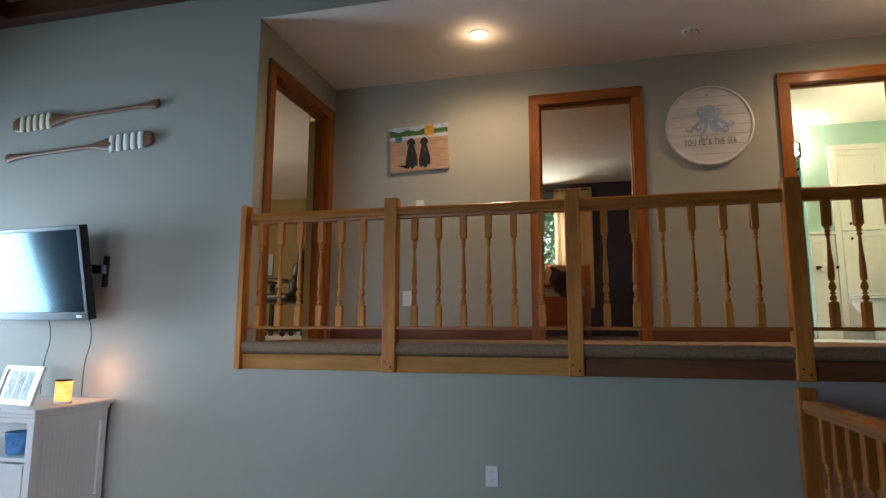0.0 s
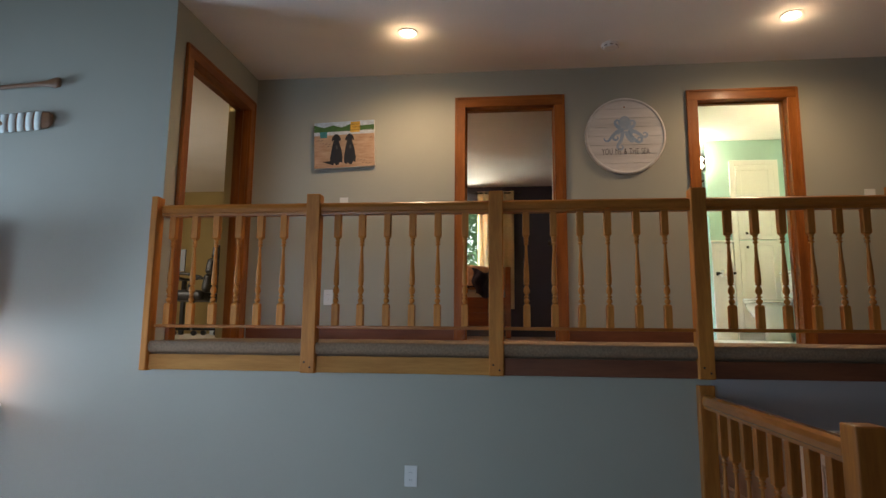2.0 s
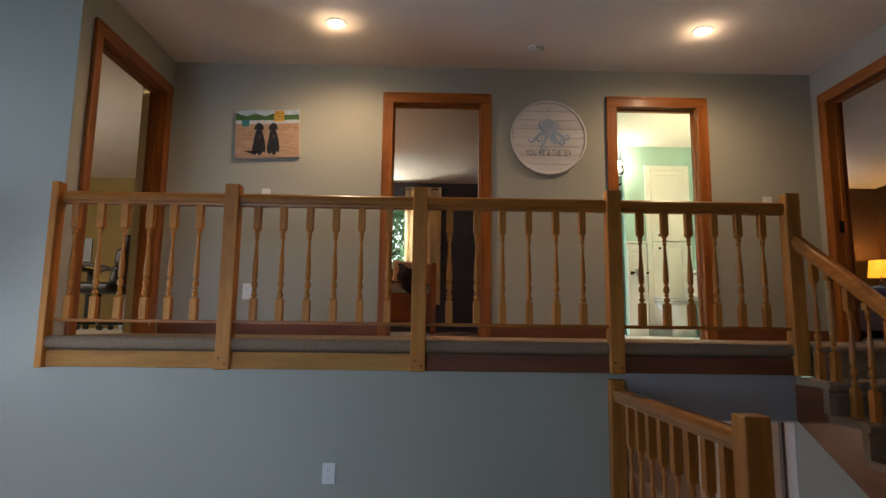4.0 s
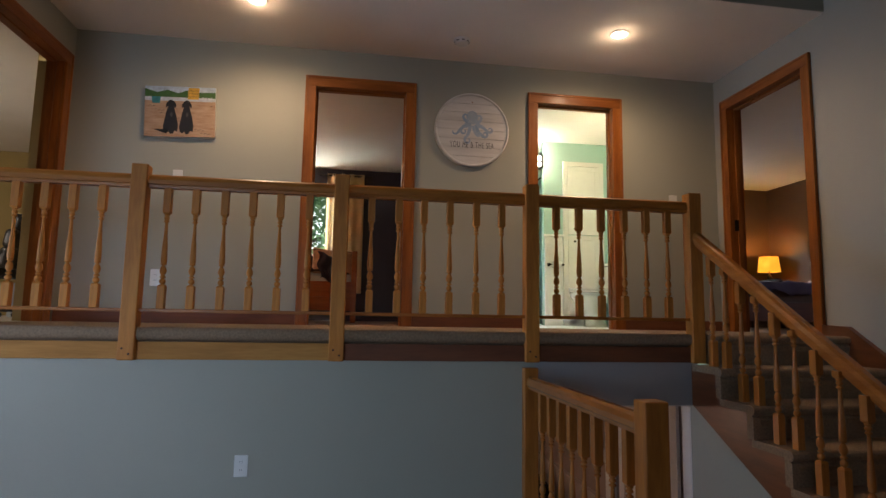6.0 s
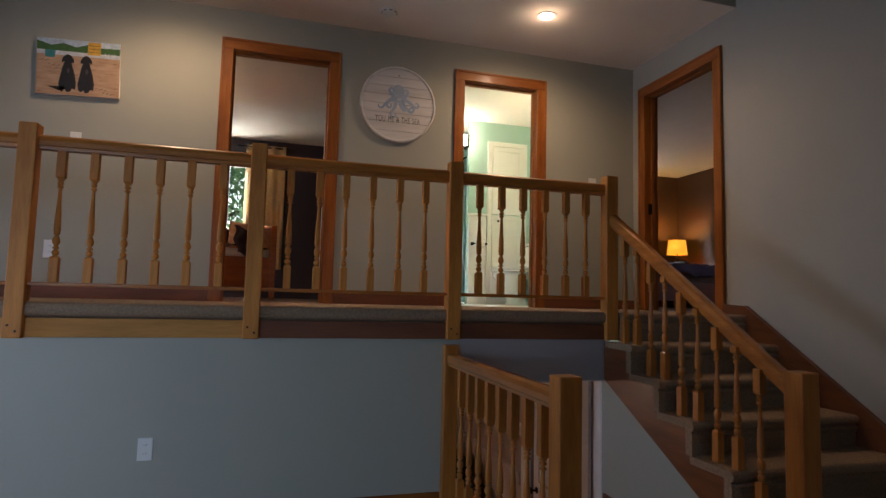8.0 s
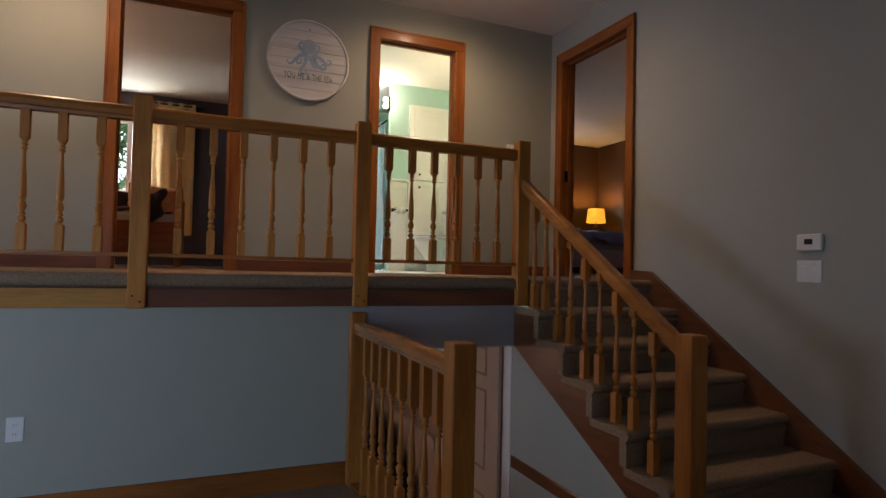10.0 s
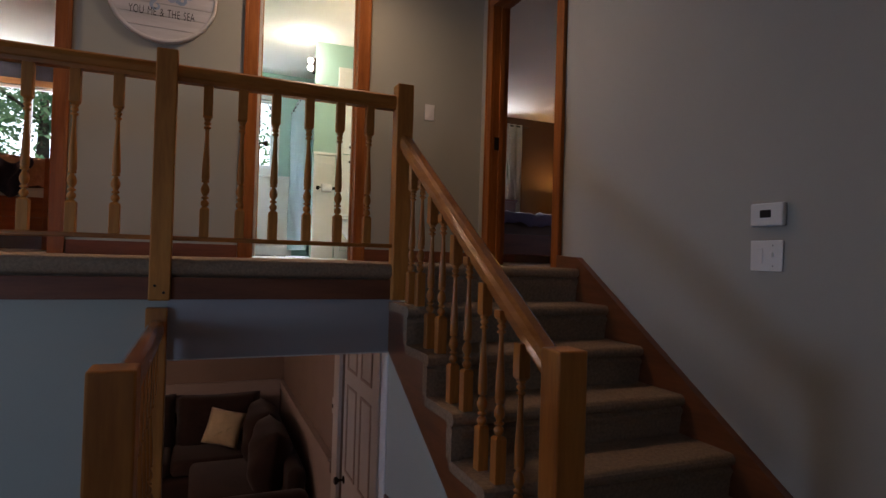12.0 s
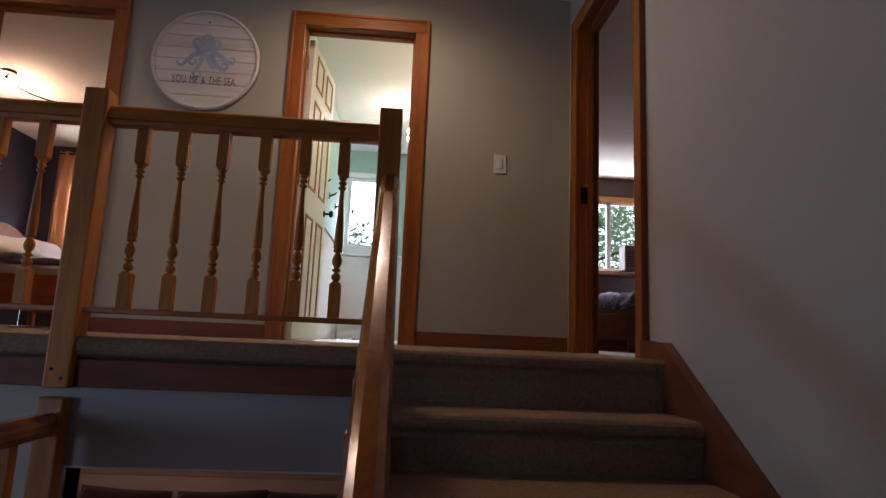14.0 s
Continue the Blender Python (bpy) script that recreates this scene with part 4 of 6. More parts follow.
def white_cabinet():
    x0, x1, y0, y1, zt = -1.95, -0.455, 4.37, 4.93, 0.735
    c = thing("white_cabinet", ((x0 + x1) / 2, y0, LOW), "white painted media cabinet with a grooved side panel", "cabinet")
    ox, oy, oz = c.location

    def b(n, a, bevel=0.002, mat=None, label=""):
        bm = bmesh.new()
        box(bm, a[0] - ox, a[1] - ox, a[2] - oy, a[3] - oy, a[4] - oz, a[5] - oz, bevel)
        return part(n, bm, mat or M["white"], c, label)
    b("top", (x0 - 0.03, x1 + 0.03, y0 - 0.03, y1 + 0.03, zt - 0.026, zt), 0.006)
    b("top_moulding", (x0 - 0.012, x1 + 0.012, y0 - 0.012, y1 + 0.01, zt - 0.055, zt - 0.027), 0.008)
    for xx in (x0, x1 - 0.05):
        for yy in (y0, y1 - 0.05):
            b("leg", (xx, xx + 0.05, yy, yy + 0.05, LOW, zt - 0.056), 0.003)
    for xx in (x0, x1 - 0.04):
        b("side_rail", (xx, xx + 0.04, y0 + 0.05, y1 - 0.05, zt - 0.13, zt - 0.056))
        b("side_rail", (xx, xx + 0.04, y0 + 0.05, y1 - 0.05, 0.04, 0.12))
    n = 14
    for k in range(n):
        ya, yb = y0 + 0.05 + (y1 - y0 - 0.10) * k / n, y0 + 0.05 + (y1 - y0 - 0.10) * (k + 1) / n
        b("side_plank", (x1 - 0.03, x1 - 0.016, ya + 0.0004, yb - 0.0004, 0.12, zt - 0.13), 0.0012)
    b("side_panel", (x1 - 0.04, x1 - 0.031, y0 + 0.05, y1 - 0.05, 0.12, zt - 0.13))
    b("back", (x0 + 0.05, x1 - 0.05, y1 - 0.03, y1 - 0.01, 0.04, zt - 0.056))
    b("shelf", (x0 + 0.05, x1 - 0.05, y0 + 0.004, y1 - 0.03, 0.42, 0.445))
    b("front_rail", (x0 + 0.05, x1 - 0.05, y0, y0 + 0.03, zt - 0.085, zt - 0.056))
    b("upright", ((x0 + x1) / 2 - 0.02, (x0 + x1) / 2 + 0.02, y0 + 0.002, y0 + 0.30, 0.446, zt - 0.086))
    for a, q in ((x0 + 0.055, -1.21), (-1.195, x1 - 0.055)):
        b("drawer", (a, q, y0 - 0.004, y0 + 0.02, 0.20, 0.41), 0.006)
        b("drawer", (a, q, y0 - 0.004, y0 + 0.02, 0.02, 0.19), 0.006)
        for z in (0.305, 0.105):
            bm = bmesh.new()
            lathe(bm, [(0.006, 0), (0.006, 0.012), (0.014, 0.018), (0.014, 0.026), (0.008, 0.030)], 14)
            bmesh.ops.rotate(bm, verts=bm.verts, cent=(0, 0, 0), matrix=Matrix.Rotation(radians(90), 3, "X"))
            bmesh.ops.translate(bm, verts=bm.verts, vec=((a + q) / 2 - ox, y0 - 0.004 - oy, z - oz))
            part("knob", bm, M["iron"], c, "dark metal knob")
    # blue pot in the open shelf
    pot = thing("pot", (-0.70, 4.49, 0.445), "glazed light blue pot in the open shelf", "pot")
    glaze = material("blue_glaze", (0.10, 0.30, 0.58), 0.15, spread=0.25, scale=12, coat=0.5, bump=0.02)
    bm = bmesh.new()
    lathe(bm, [(0.052, 0), (0.060, 0.006), (0.066, 0.06), (0.073, 0.118), (0.074, 0.132), (0.068, 0.132), (0.064, 0.11), (0.054, 0.02)], 22)
    part("body", bm, glaze, pot)
    # candle lamp
    lm = thing("candle_lamp", (-0.565, 4.66, zt), "small burning lamp with a cut-out amber shade", "lamp")
    bm = bmesh.new()
    lathe(bm, [(0.052, 0), (0.054, 0.004), (0.054, 0.014), (0.050, 0.016)], 24)
    part("base", bm, M["plate"], lm)
    amber = material("amber_shade", (1.0, 0.50, 0.13), 0.5, emit=2.2, bump=0.0, spread=0.2, scale=40, stretch=(0.4, 0.4, 1.6), second=(0.75, 0.22, 0.03))
    bm = bmesh.new()
    lathe(bm, [(0.047, 0.0165), (0.048, 0.08), (0.050, 0.142)], 24)
    part("shade", bm, amber, lm, "glowing amber shade")
    bm = bmesh.new()
    lathe(bm, [(0.051, 0.1425), (0.053, 0.145), (0.053, 0.150), (0.050, 0.152)], 24)
    part("rim", bm, M["iron"], lm)
    for k in range(9):
        for j in range(8):
            a = 2 * math.pi * (k + 0.5 * (j % 2)) / 9
            bm = bmesh.new()
            box(bm, 0.0485, 0.0512, -0.012, 0.012, 0.026 + j * 0.014, 0.031 + j * 0.014, 0.0008, 1)
            bmesh.ops.rotate(bm, verts=bm.verts, cent=(0, 0, 0), matrix=Matrix.Rotation(a, 3, "Z"))
            part("leaf_cut", bm, M["cream_cord"], lm)
    # photo frame leaning on its stand
    fr = thing("photo_frame", (-0.79, 4.50, zt), "white photo frame with three small pictures, leaning back", "photo frame")
    fr.rotation_euler = (radians(-16), 0, radians(-10))
    w, h = 0.195, 0.25
    for n, a in (("frame_side", (-w, -w + 0.028, 0, h)), ("frame_side", (w - 0.028, w, 0, h)), ("frame_bar", (-w + 0.028, w - 0.028, 0, 0.028)), ("frame_bar", (-w + 0.028, w - 0.028, h - 0.028, h))):
        bm = bmesh.new()
        box(bm, a[0], a[1], -0.012, 0.010, a[2], a[3], 0.002)
        part(n, bm, M["white"], fr)
    bm = bmesh.new()
    box(bm, -w + 0.028, w - 0.028, -0.002, 0.006, 0.028, h - 0.028)
    part("mat", bm, M["white"], fr)
    tones = ((0.30, 0.36, 0.32), (0.30, 0.27, 0.22), (0.30, 0.38, 0.42))
    for k in range(3):
        bm = bmesh.new()
        cx = -0.082 + 0.082 * k
        box(bm, cx - 0.032, cx + 0.032, -0.004, -0.0021, 0.036, h - 0.036)
        part("picture", bm, material("small_picture", tones[k], 0.5, spread=0.4, scale=45, bump=0), fr, "small glossy picture")
    bm = bmesh.new()
    prism(bm, [(0.011, 0.13), (0.013, 0.13), (0.085, 0.026), (0.075, 0.024)], "x", -0.03, 0.03)
    part("stand", bm, M["black"], fr)


white_cabinet()
lamp("candle_bulb", "POINT", pose(-0.50, 4.80, 0.92), 1.6, (1.0, 0.42, 0.16), 0.03)


# ---- upstairs windows, doors, things ----
M["frame_white"] = material("white_window_frame", (0.80, 0.80, 0.80), 0.4, spread=0.02, bump=0.02)
M["window_wood"] = wood("window_pine", (0.55, 0.25, 0.06), (0.36, 0.14, 0.03), "x", 0.35, 0.3)


def glass_material():
    m = material("window_glass", (1, 1, 1), 0.0, spread=0, bump=0)
    b = m.node_tree.nodes["Principled BSDF"]
    b.inputs["Transmission Weight"].default_value, b.inputs["IOR"].default_value = 1.0, 1.05
    return m


M["glass"] = glass_material()


def window(name, x0, x1, z0, z1, y, mulls, label, trim=0.07):
    """A window in a wall whose room face is at y; frames, panes and a wooden surround."""
    w = thing(name, ((x0 + x1) / 2, y, z0), label, "window")
    w["kind"] = "structure"
    ox, oz = w.location.x, z0

    def b(n, a, mat, bevel=0.002):
        bm = bmesh.new()
        box(bm, a[0] - ox, a[1] - ox, a[2], a[3], a[4] - oz, a[5] - oz, bevel)
        return part(n, bm, mat, w)
    b("surround", (x0 - trim, x0, -0.018, -0.001, z0 - trim, z1 + trim), M["window_wood"])
    b("surround", (x1, x1 + trim, -0.018, -0.001, z0 - trim, z1 + trim), M["window_wood"])
    b("surround", (x0, x1, -0.018, -0.001, z1, z1 + trim), M["window_wood"])
    b("window_sill", (x0, x1, -0.03, -0.001, z0 - trim, z0), M["window_wood"])
    for a in ((x0, x1, 0.02, 0.06, z0, z0 + 0.05), (x0, x1, 0.02, 0.06, z1 - 0.04, z1), (x0, x0 + 0.04, 0.02, 0.06, z0 + 0.05, z1 - 0.04), (x1 - 0.04, x1, 0.02, 0.06, z0 + 0.05, z1 - 0.04)):
        b("window_frame", a, M["frame_white"])
    for m in mulls:
        b("mullion", (m - 0.03, m + 0.03, 0.018, 0.062, z0 + 0.05, z1 - 0.04), M["frame_white"])
    xs = [x0 + 0.04, *mulls, x1 - 0.04]
    for i, (p, q) in enumerate(zip(xs, xs[1:])):
        p, q = p + (0.03 if i else 0), q - (0.03 if q in mulls else 0)
        g = b("pane", (p, q, 0.036, 0.040, z0 + 0.05, z1 - 0.04), M["glass"], 0)
        g.visible_shadow = False


window("window_1", 0.75, 2.45, 2.09, 3.09, 10.42, (2.13,), "white sliding window with a pine surround in the navy room")
window("window_2", 4.38, 4.90, 2.24, 3.12, 9.80, (), "bathroom window in a white frame", 0.0)
window("window_3", 7.1, 8.42, 2.18, 3.14, 10.30, (7.86,), "white sliding window with a pine surround in the brown room")


def curtain(x0, x1, y, z0, z1, mat, label, folds, axis="x", depth=0.035, flare=0.0):
    c = thing("curtain", ((x0 + x1) / 2, y, z1) if axis == "x" else (y, (x0 + x1) / 2, z1), label, "curtain")
    bm = bmesh.new()
    n, rows = folds * 8, 14
    mid = (x0 + x1) / 2
    grid = []
    for j in range(rows + 1):
        v = j / rows
        z = -v * (z1 - z0)
        row = []
        for i in range(n + 1):
            u = i / n
            d = depth * (0.6 + 0.5 * v) * math.sin(2 * math.pi * folds * u + 0.6 * math.sin(3 * v + u * 4)) + 0.006 * math.sin(11 * v + 9 * u)
            p = (x0 - mid + u * (x1 - x0)) * (1 + flare * v)
            row.append(bm.verts.new((p, d, z) if axis == "x" else (d, p, z)))
        grid.append(row)
    for a, b in zip(grid, grid[1:]):
        for i in range(n):
            f = bm.faces.new((a[i], a[i + 1], b[i + 1], b[i]))
            f.smooth = True
    bmesh.ops.solidify(bm, geom=bm.faces[:], thickness=0.003)
    part("cloth", bm, mat, c)
    bm = bmesh.new()
    lathe(bm, [(0.011, -abs(x1 - x0) / 2 - 0.12), (0.011, abs(x1 - x0) / 2 + 0.12)], 10)
    bmesh.ops.rotate(bm, verts=bm.verts, cent=(0, 0, 0), matrix=Matrix.Rotation(radians(90), 3, "Y" if axis == "x" else "X"))
    bmesh.ops.translate(bm, verts=bm.verts, vec=(0, 0, -0.03))
    part("rod", bm, M["iron"], c)


def cloth(name, colour, through_light=0.25, **k):
    m = material(name, colour, 0.85, spread=0.08, scale=8, fine=200, bump=0.2, sheen=0.2, **k)
    n, l = m.node_tree.nodes, m.node_tree.links
    tr = n.new("ShaderNodeBsdfTranslucent")
    tr.inputs[0].default_value = (*colour, 1)
    mix = n.new("ShaderNodeMixShader")
    mix.inputs[0].default_value = through_light
    l.new(n["Principled BSDF"].outputs[0], mix.inputs[1])
    l.new(tr.outputs[0], mix.inputs[2])
    l.new(mix.outputs[0], n["Material Output"].inputs[0])
    return m


PEACH = cloth("peach_curtain", (0.90, 0.74, 0.50), 0.7)
curtain(2.38, 2.94, 10.34, 1.55, 3.38, PEACH, "peach curtain drawn beside the window", 4)
curtain(0.60, 1.18, 10.34, 1.55, 3.38, cloth("apricot_curtain", (0.66, 0.34, 0.18), 0.45), "peach curtain gathered at the edge of the window", 4)
curtain(8.36, 8.78, 10.21, 1.35, 3.34, cloth("cream_curtain", (0.60, 0.58, 0.50), 0.35), "cream curtain drawn beside the window", 4)
curtain(8.50, 9.72, 5.12, 1.22, 3.02, cloth("aqua_shower_curtain", (0.82, 0.88, 0.90), 0.55, second=(0.72, 0.84, 0.90)), "pale blue patterned shower curtain", 7, "y", 0.028)


def door_leaf(name, w, h, t, label, mould):
    d = thing(name, (0, 0, 0), label, "door")
    bm = bmesh.new()
    box(bm, 0, w, -t / 2, t / 2, 0.01, h, 0.002)
    part("leaf", bm, M["white"], d)
    for (za, zb) in ((0.12, 0.82), (1.0, 1.60), (1.70, 1.92)):
        for (a, b) in ((0.10, w / 2 - 0.05), (w / 2 + 0.05, w - 0.10)):
            for s in (-1, 1):
                y = s * t / 2
                bm = bmesh.new()
                for q in ((a, b, za, za + 0.02), (a, b, zb - 0.02, zb), (a, a + 0.02, za + 0.02, zb - 0.02), (b - 0.02, b, za + 0.02, zb - 0.02)):
                    box(bm, q[0], q[1], min(y, y + s * 0.008), max(y, y + s * 0.008), q[2], q[3], 0.003, 1)
                part("panel_moulding", bm, mould, d)
    for s in (-1, 1):
        bm = bmesh.new()
        lathe(bm, [(0.026, 0), (0.026, 0.006), (0.009, 0.010), (0.009, 0.035), (0.024, 0.045), (0.027, 0.058), (0.020, 0.068)], 18)
        bmesh.ops.rotate(bm, verts=bm.verts, cent=(0, 0, 0), matrix=Matrix.Rotation(radians(90 * s), 3, "X"))
        bmesh.ops.translate(bm, verts=bm.verts, vec=(w - 0.065, -s * t / 2, 0.93))
        part("knob", bm, M["iron"], d, "dark bronze knob")
    return d


leaf = door_leaf("door_5", 0.69, 1.98, 0.035, "white bathroom door with pine panel mouldings standing open", M["window_wood"])
leaf.location, leaf.rotation_euler = (D3[0] + 0.021, BACK + 0.14, H), (0, 0, radians(85))
leaf = door_leaf("door_6", 0.76, 1.98, 0.035, "white panelled door standing open in the navy room", M["white"])
leaf.location, leaf.rotation_euler = (D2[1] + 0.010, BACK + 0.145, H), (0, 0, radians(84))
leaf = door_leaf("door_7", 0.80, 1.98, 0.035, "closed white panelled door in the lower room", M["white_low_dimmed"])
leaf.location, leaf.rotation_euler = (5.065, 5.35, DEEP), (0, 0, radians(90))
HINGES = [(x, y, H + z) for x, y in ((D3[0], BACK + 0.085), (D2[1], BACK + 0.085)) for z in (0.20, 1.02, 1.80)]
for i, (x, y, z) in enumerate(HINGES):
    s = 1 if x > 4 else -1
    hg = door_3 if x > 4 else door_2
    bm = bmesh.new()
    box(bm, min(0, s * 0.0135), max(0, s * 0.0135), -0.016, 0.030, -0.045, 0.045, 0.001)
    bmesh.ops.translate(bm, verts=bm.verts, vec=(x - hg.location.x, y - hg.location.y, z - H))
    part("hinge", bm, M["iron"], hg, "dark metal hinge")
bm = bmesh.new()
box(bm, 0.01, 0.05, D4[1] - 0.014 - door_4.location.y, D4[1] - 0.012 - door_4.location.y, 0.88, 0.98)
part("strike_plate", bm, M["iron"], door_4, "dark metal strike plate")


# bathroom
def bathroom():
    slab("partition_bath", 5.165, 6.10, 8.385, 8.46, H, TOP, M["mint"], "mint painted partition beside the shower")
    bm = bmesh.new()
    box(bm, 5.17, 5.40, 8.366, 8.384, H, 2.245)
    for a in ((5.17, 5.20, H + 0.10, 2.20), (5.375, 5.40, H + 0.10, 2.20), (5.20, 5.375, 2.15, 2.20), (5.20, 5.375, H + 0.10, H + 0.18)):
        box(bm, a[0], a[1], 8.358, 8.366, a[2], a[3], 0.002, 1)
    box(bm, 5.16, 5.41, 8.345, 8.384, 2.246, 2.275, 0.004, 1)
    setting("wainscot_partition", bm, M["white"], "white panelled wainscot")
    bm = bmesh.new()
    box(bm, 4.335, 4.352, 7.2, 9.79, H, 2.15)
    box(bm, 4.335, 4.375, 7.2, 9.79, 2.151, 2.18, 0.004, 1)
    setting("wainscot_left", bm, M["white"], "white wainscot along the bathroom wall")
    bm = bmesh.new()
    box(bm, 4.355, 5.16, 9.765, 9.79, H, 2.13)
    box(bm, 4.355, 5.16, 9.745, 9.79, 2.131, 2.16, 0.004, 1)
    box(bm, 4.355, 5.16, 9.750, 9.764, H, H + 0.12, 0.003, 1)
    for a in ((4.336, 4.38, 2.16, 3.18), (4.90, 4.97, 2.16, 3.18), (4.38, 4.90, 3.12, 3.18), (4.38, 4.90, 2.161, 2.24)):
        box(bm, a[0], a[1], 9.775, 9.79, a[2], a[3])
    setting("wainscot_far", bm, M["white"], "white wainscot and window surround")
    # tall linen cabinet
    c = thing("linen_cabinet", (5.67, 8.385, H), "tall white built-in linen cabinet with two doors", "cabinet")
    bm = bmesh.new()
    for a in ((-0.26, -0.20, 0, 2.08), (0.22, 0.28, 0, 2.08), (-0.20, 0.22, 2.02, 2.08), (-0.20, 0.22, 0, 0.08)):
        box(bm, a[0], a[1], -0.030, -0.001, a[2], a[3], 0.002, 1)
    part("face_frame", bm, M["white"], c)
    for za, zb, kz in ((0.085, 1.130, 1.05), (1.140, 2.015, 1.21)):
        d = part("door", (lambda b: (box(b, -0.197, 0.217, -0.028, -0.006, za, zb, 0.002), b)[1])(bmesh.new()), M["white"], c)
        for a in ((-0.197, 0.217, zb - 0.06, zb), (-0.197, 0.217, za, za + 0.06), (-0.197, -0.14, za + 0.06, zb - 0.06), (0.16, 0.217, za + 0.06, zb - 0.06)):
            bm = bmesh.new()
            box(bm, a[0], a[1], -0.036, -0.0282, a[2], a[3], 0.002, 1)
            part("stile", bm, M["white"], d)
        bm = bmesh.new()
        lathe(bm, [(0.006, 0), (0.006, 0.014), (0.015, 0.020), (0.012, 0.030)], 14)
        bmesh.ops.rotate(bm, verts=bm.verts, cent=(0, 0, 0), matrix=Matrix.Rotation(radians(90), 3, "X"))
        bmesh.ops.translate(bm, verts=bm.verts, vec=(-0.12, -0.036, kz))
        part("knob", bm, M["iron"], d, "dark knob")
    # toilet: its side is seen
    t = thing("toilet", (5.60, 7.95, H - 0.004), "white toilet with its lid closed", "toilet")
    bm = bmesh.new()
    rings = ((0.11, 0.14, 0.0, 0.05), (0.10, 0.12, 0.10, 0.04), (0.13, 0.16, 0.22, 0.0), (0.175, 0.225, 0.34, -0.03), (0.18, 0.235, 0.395, -0.03))
    loops = [[bm.verts.new((cx + rx * math.cos(a), ry * 0.8 * math.sin(a), z)) for a in (2 * math.pi * k / 24 for k in range(24))] for ry, rx, z, cx in rings]
    for a, b in zip(loops, loops[1:]):
        for k in range(24):
            bm.faces.new((a[k], a[(k + 1) % 24], b[(k + 1) % 24], b[k])).smooth = True
    bm.faces.new(loops[0])
    bm.faces.new(loops[-1])
    porcelain = material("porcelain", (0.80, 0.78, 0.74), 0.12, spread=0.01, bump=0, coat=0.5)
    part("bowl", bm, porcelain, t)
    for n, z in (("seat", 0.398), ("lid", 0.424)):
        bm = bmesh.new()
        prism(bm, [(-0.03 + 0.245 * math.cos(a), 0.19 * math.sin(a)) for a in (2 * math.pi * k / 28 for k in range(28))], "z", z, z + 0.022)
        part(n, bm, porcelain, t)
    bm = bmesh.new()
    box(bm, 0.20, 0.40, -0.21, 0.21, 0.36, 0.72, 0.02, 3)
    part("tank", bm, porcelain, t)
    bm = bmesh.new()
    box(bm, 0.19, 0.41, -0.22, 0.22, 0.721, 0.755, 0.008)
    part("tank_lid", bm, porcelain, t)
    # paper holder
    p = thing("paper_holder", (5.30, 8.366, 1.89), "dark paper holder with a white roll", "toilet paper holder")
    for dx in (-0.085, 0.085):
        bm = bmesh.new()
        lathe(bm, [(0.022, 0), (0.022, 0.006), (0.009, 0.010), (0.009, 0.055), (0.014, 0.065)], 14)
        bmesh.ops.rotate(bm, verts=bm.verts, cent=(0, 0, 0), matrix=Matrix.Rotation(radians(90), 3, "X"))
        bmesh.ops.translate(bm, verts=bm.verts, vec=(dx, 0, 0))
        part("arm", bm, M["iron"], p)
    bm = bmesh.new()
    lathe(bm, [(0.042, -0.055), (0.042, 0.055)], 24)
    bmesh.ops.rotate(bm, verts=bm.verts, cent=(0, 0, 0), matrix=Matrix.Rotation(radians(90), 3, "Y"))
    bmesh.ops.translate(bm, verts=bm.verts, vec=(0, -0.055, 0))
    part("roll", bm, M["white"], p, "white paper roll")
    bm = bmesh.new()
    lathe(bm, [(0.006, -0.085), (0.006, 0.085)], 10)
    bmesh.ops.rotate(bm, verts=bm.verts, cent=(0, 0, 0), matrix=Matrix.Rotation(radians(90), 3, "Y"))
    bmesh.ops.translate(bm, verts=bm.verts, vec=(0, -0.055, 0))
    part("bar", bm, M["iron"], p)
    # sconce
    s = thing("wall_sconce", (5.155, 8.42, 3.21), "lit two-bulb wall sconce", "wall light")
    bm = bmesh.new()
    box(bm, -0.02, 0.009, -0.03, 0.03, -0.08, 0.08, 0.004)
    part("backplate", bm, M["iron"], s)
    bulb = material("bulb_glow", (1.0, 0.90, 0.72), 0.4, emit=18, bump=0, spread=0)
    for dz in (-0.04, 0.04):
        bm = bmesh.new()
        bmesh.ops.create_uvsphere(bm, u_segments=16, v_segments=10, radius=0.032)
        bmesh.ops.translate(bm, verts=bm.verts, vec=(-0.052, -0.03, dz))
        part("bulb", bm, bulb, s, "glowing bulb", True)
    for i, (y, z) in enumerate(((7.55, 2.55), (7.95, 2.55), (8.45, 2.55), (8.95, 2.55))):
        k = thing("coat_hook", (4.334, y, z), "dark double wall hook", "hook", "bathroom hooks")
        bm = bmesh.new()
        box(bm, 0.0, 0.008, -0.012, 0.012, -0.03, 0.03, 0.002, 1)
        prism(bm, [(0.008, -0.012), (0.06, 0.012), (0.075, 0.035), (0.062, 0.036), (0.052, 0.024), (0.008, 0.004)], "y", -0.006, 0.006)
        part("hook", bm, M["iron"], k)
    g = thing("floor_register", (4.72, 9.62, H - 0.003), "grey metal floor register", "vent")
    bm = bmesh.new()
    box(bm, -0.16, 0.16, -0.05, 0.05, 0, 0.008, 0.002, 1)
    part("frame", bm, M["iron"], g)
    for k in range(8):
        bm = bmesh.new()
        box(bm, -0.14 + k * 0.037, -0.12 + k * 0.037, -0.04, 0.04, 0.0082, 0.011)
        part("slat", bm, M["plate"], g)


bathroom()


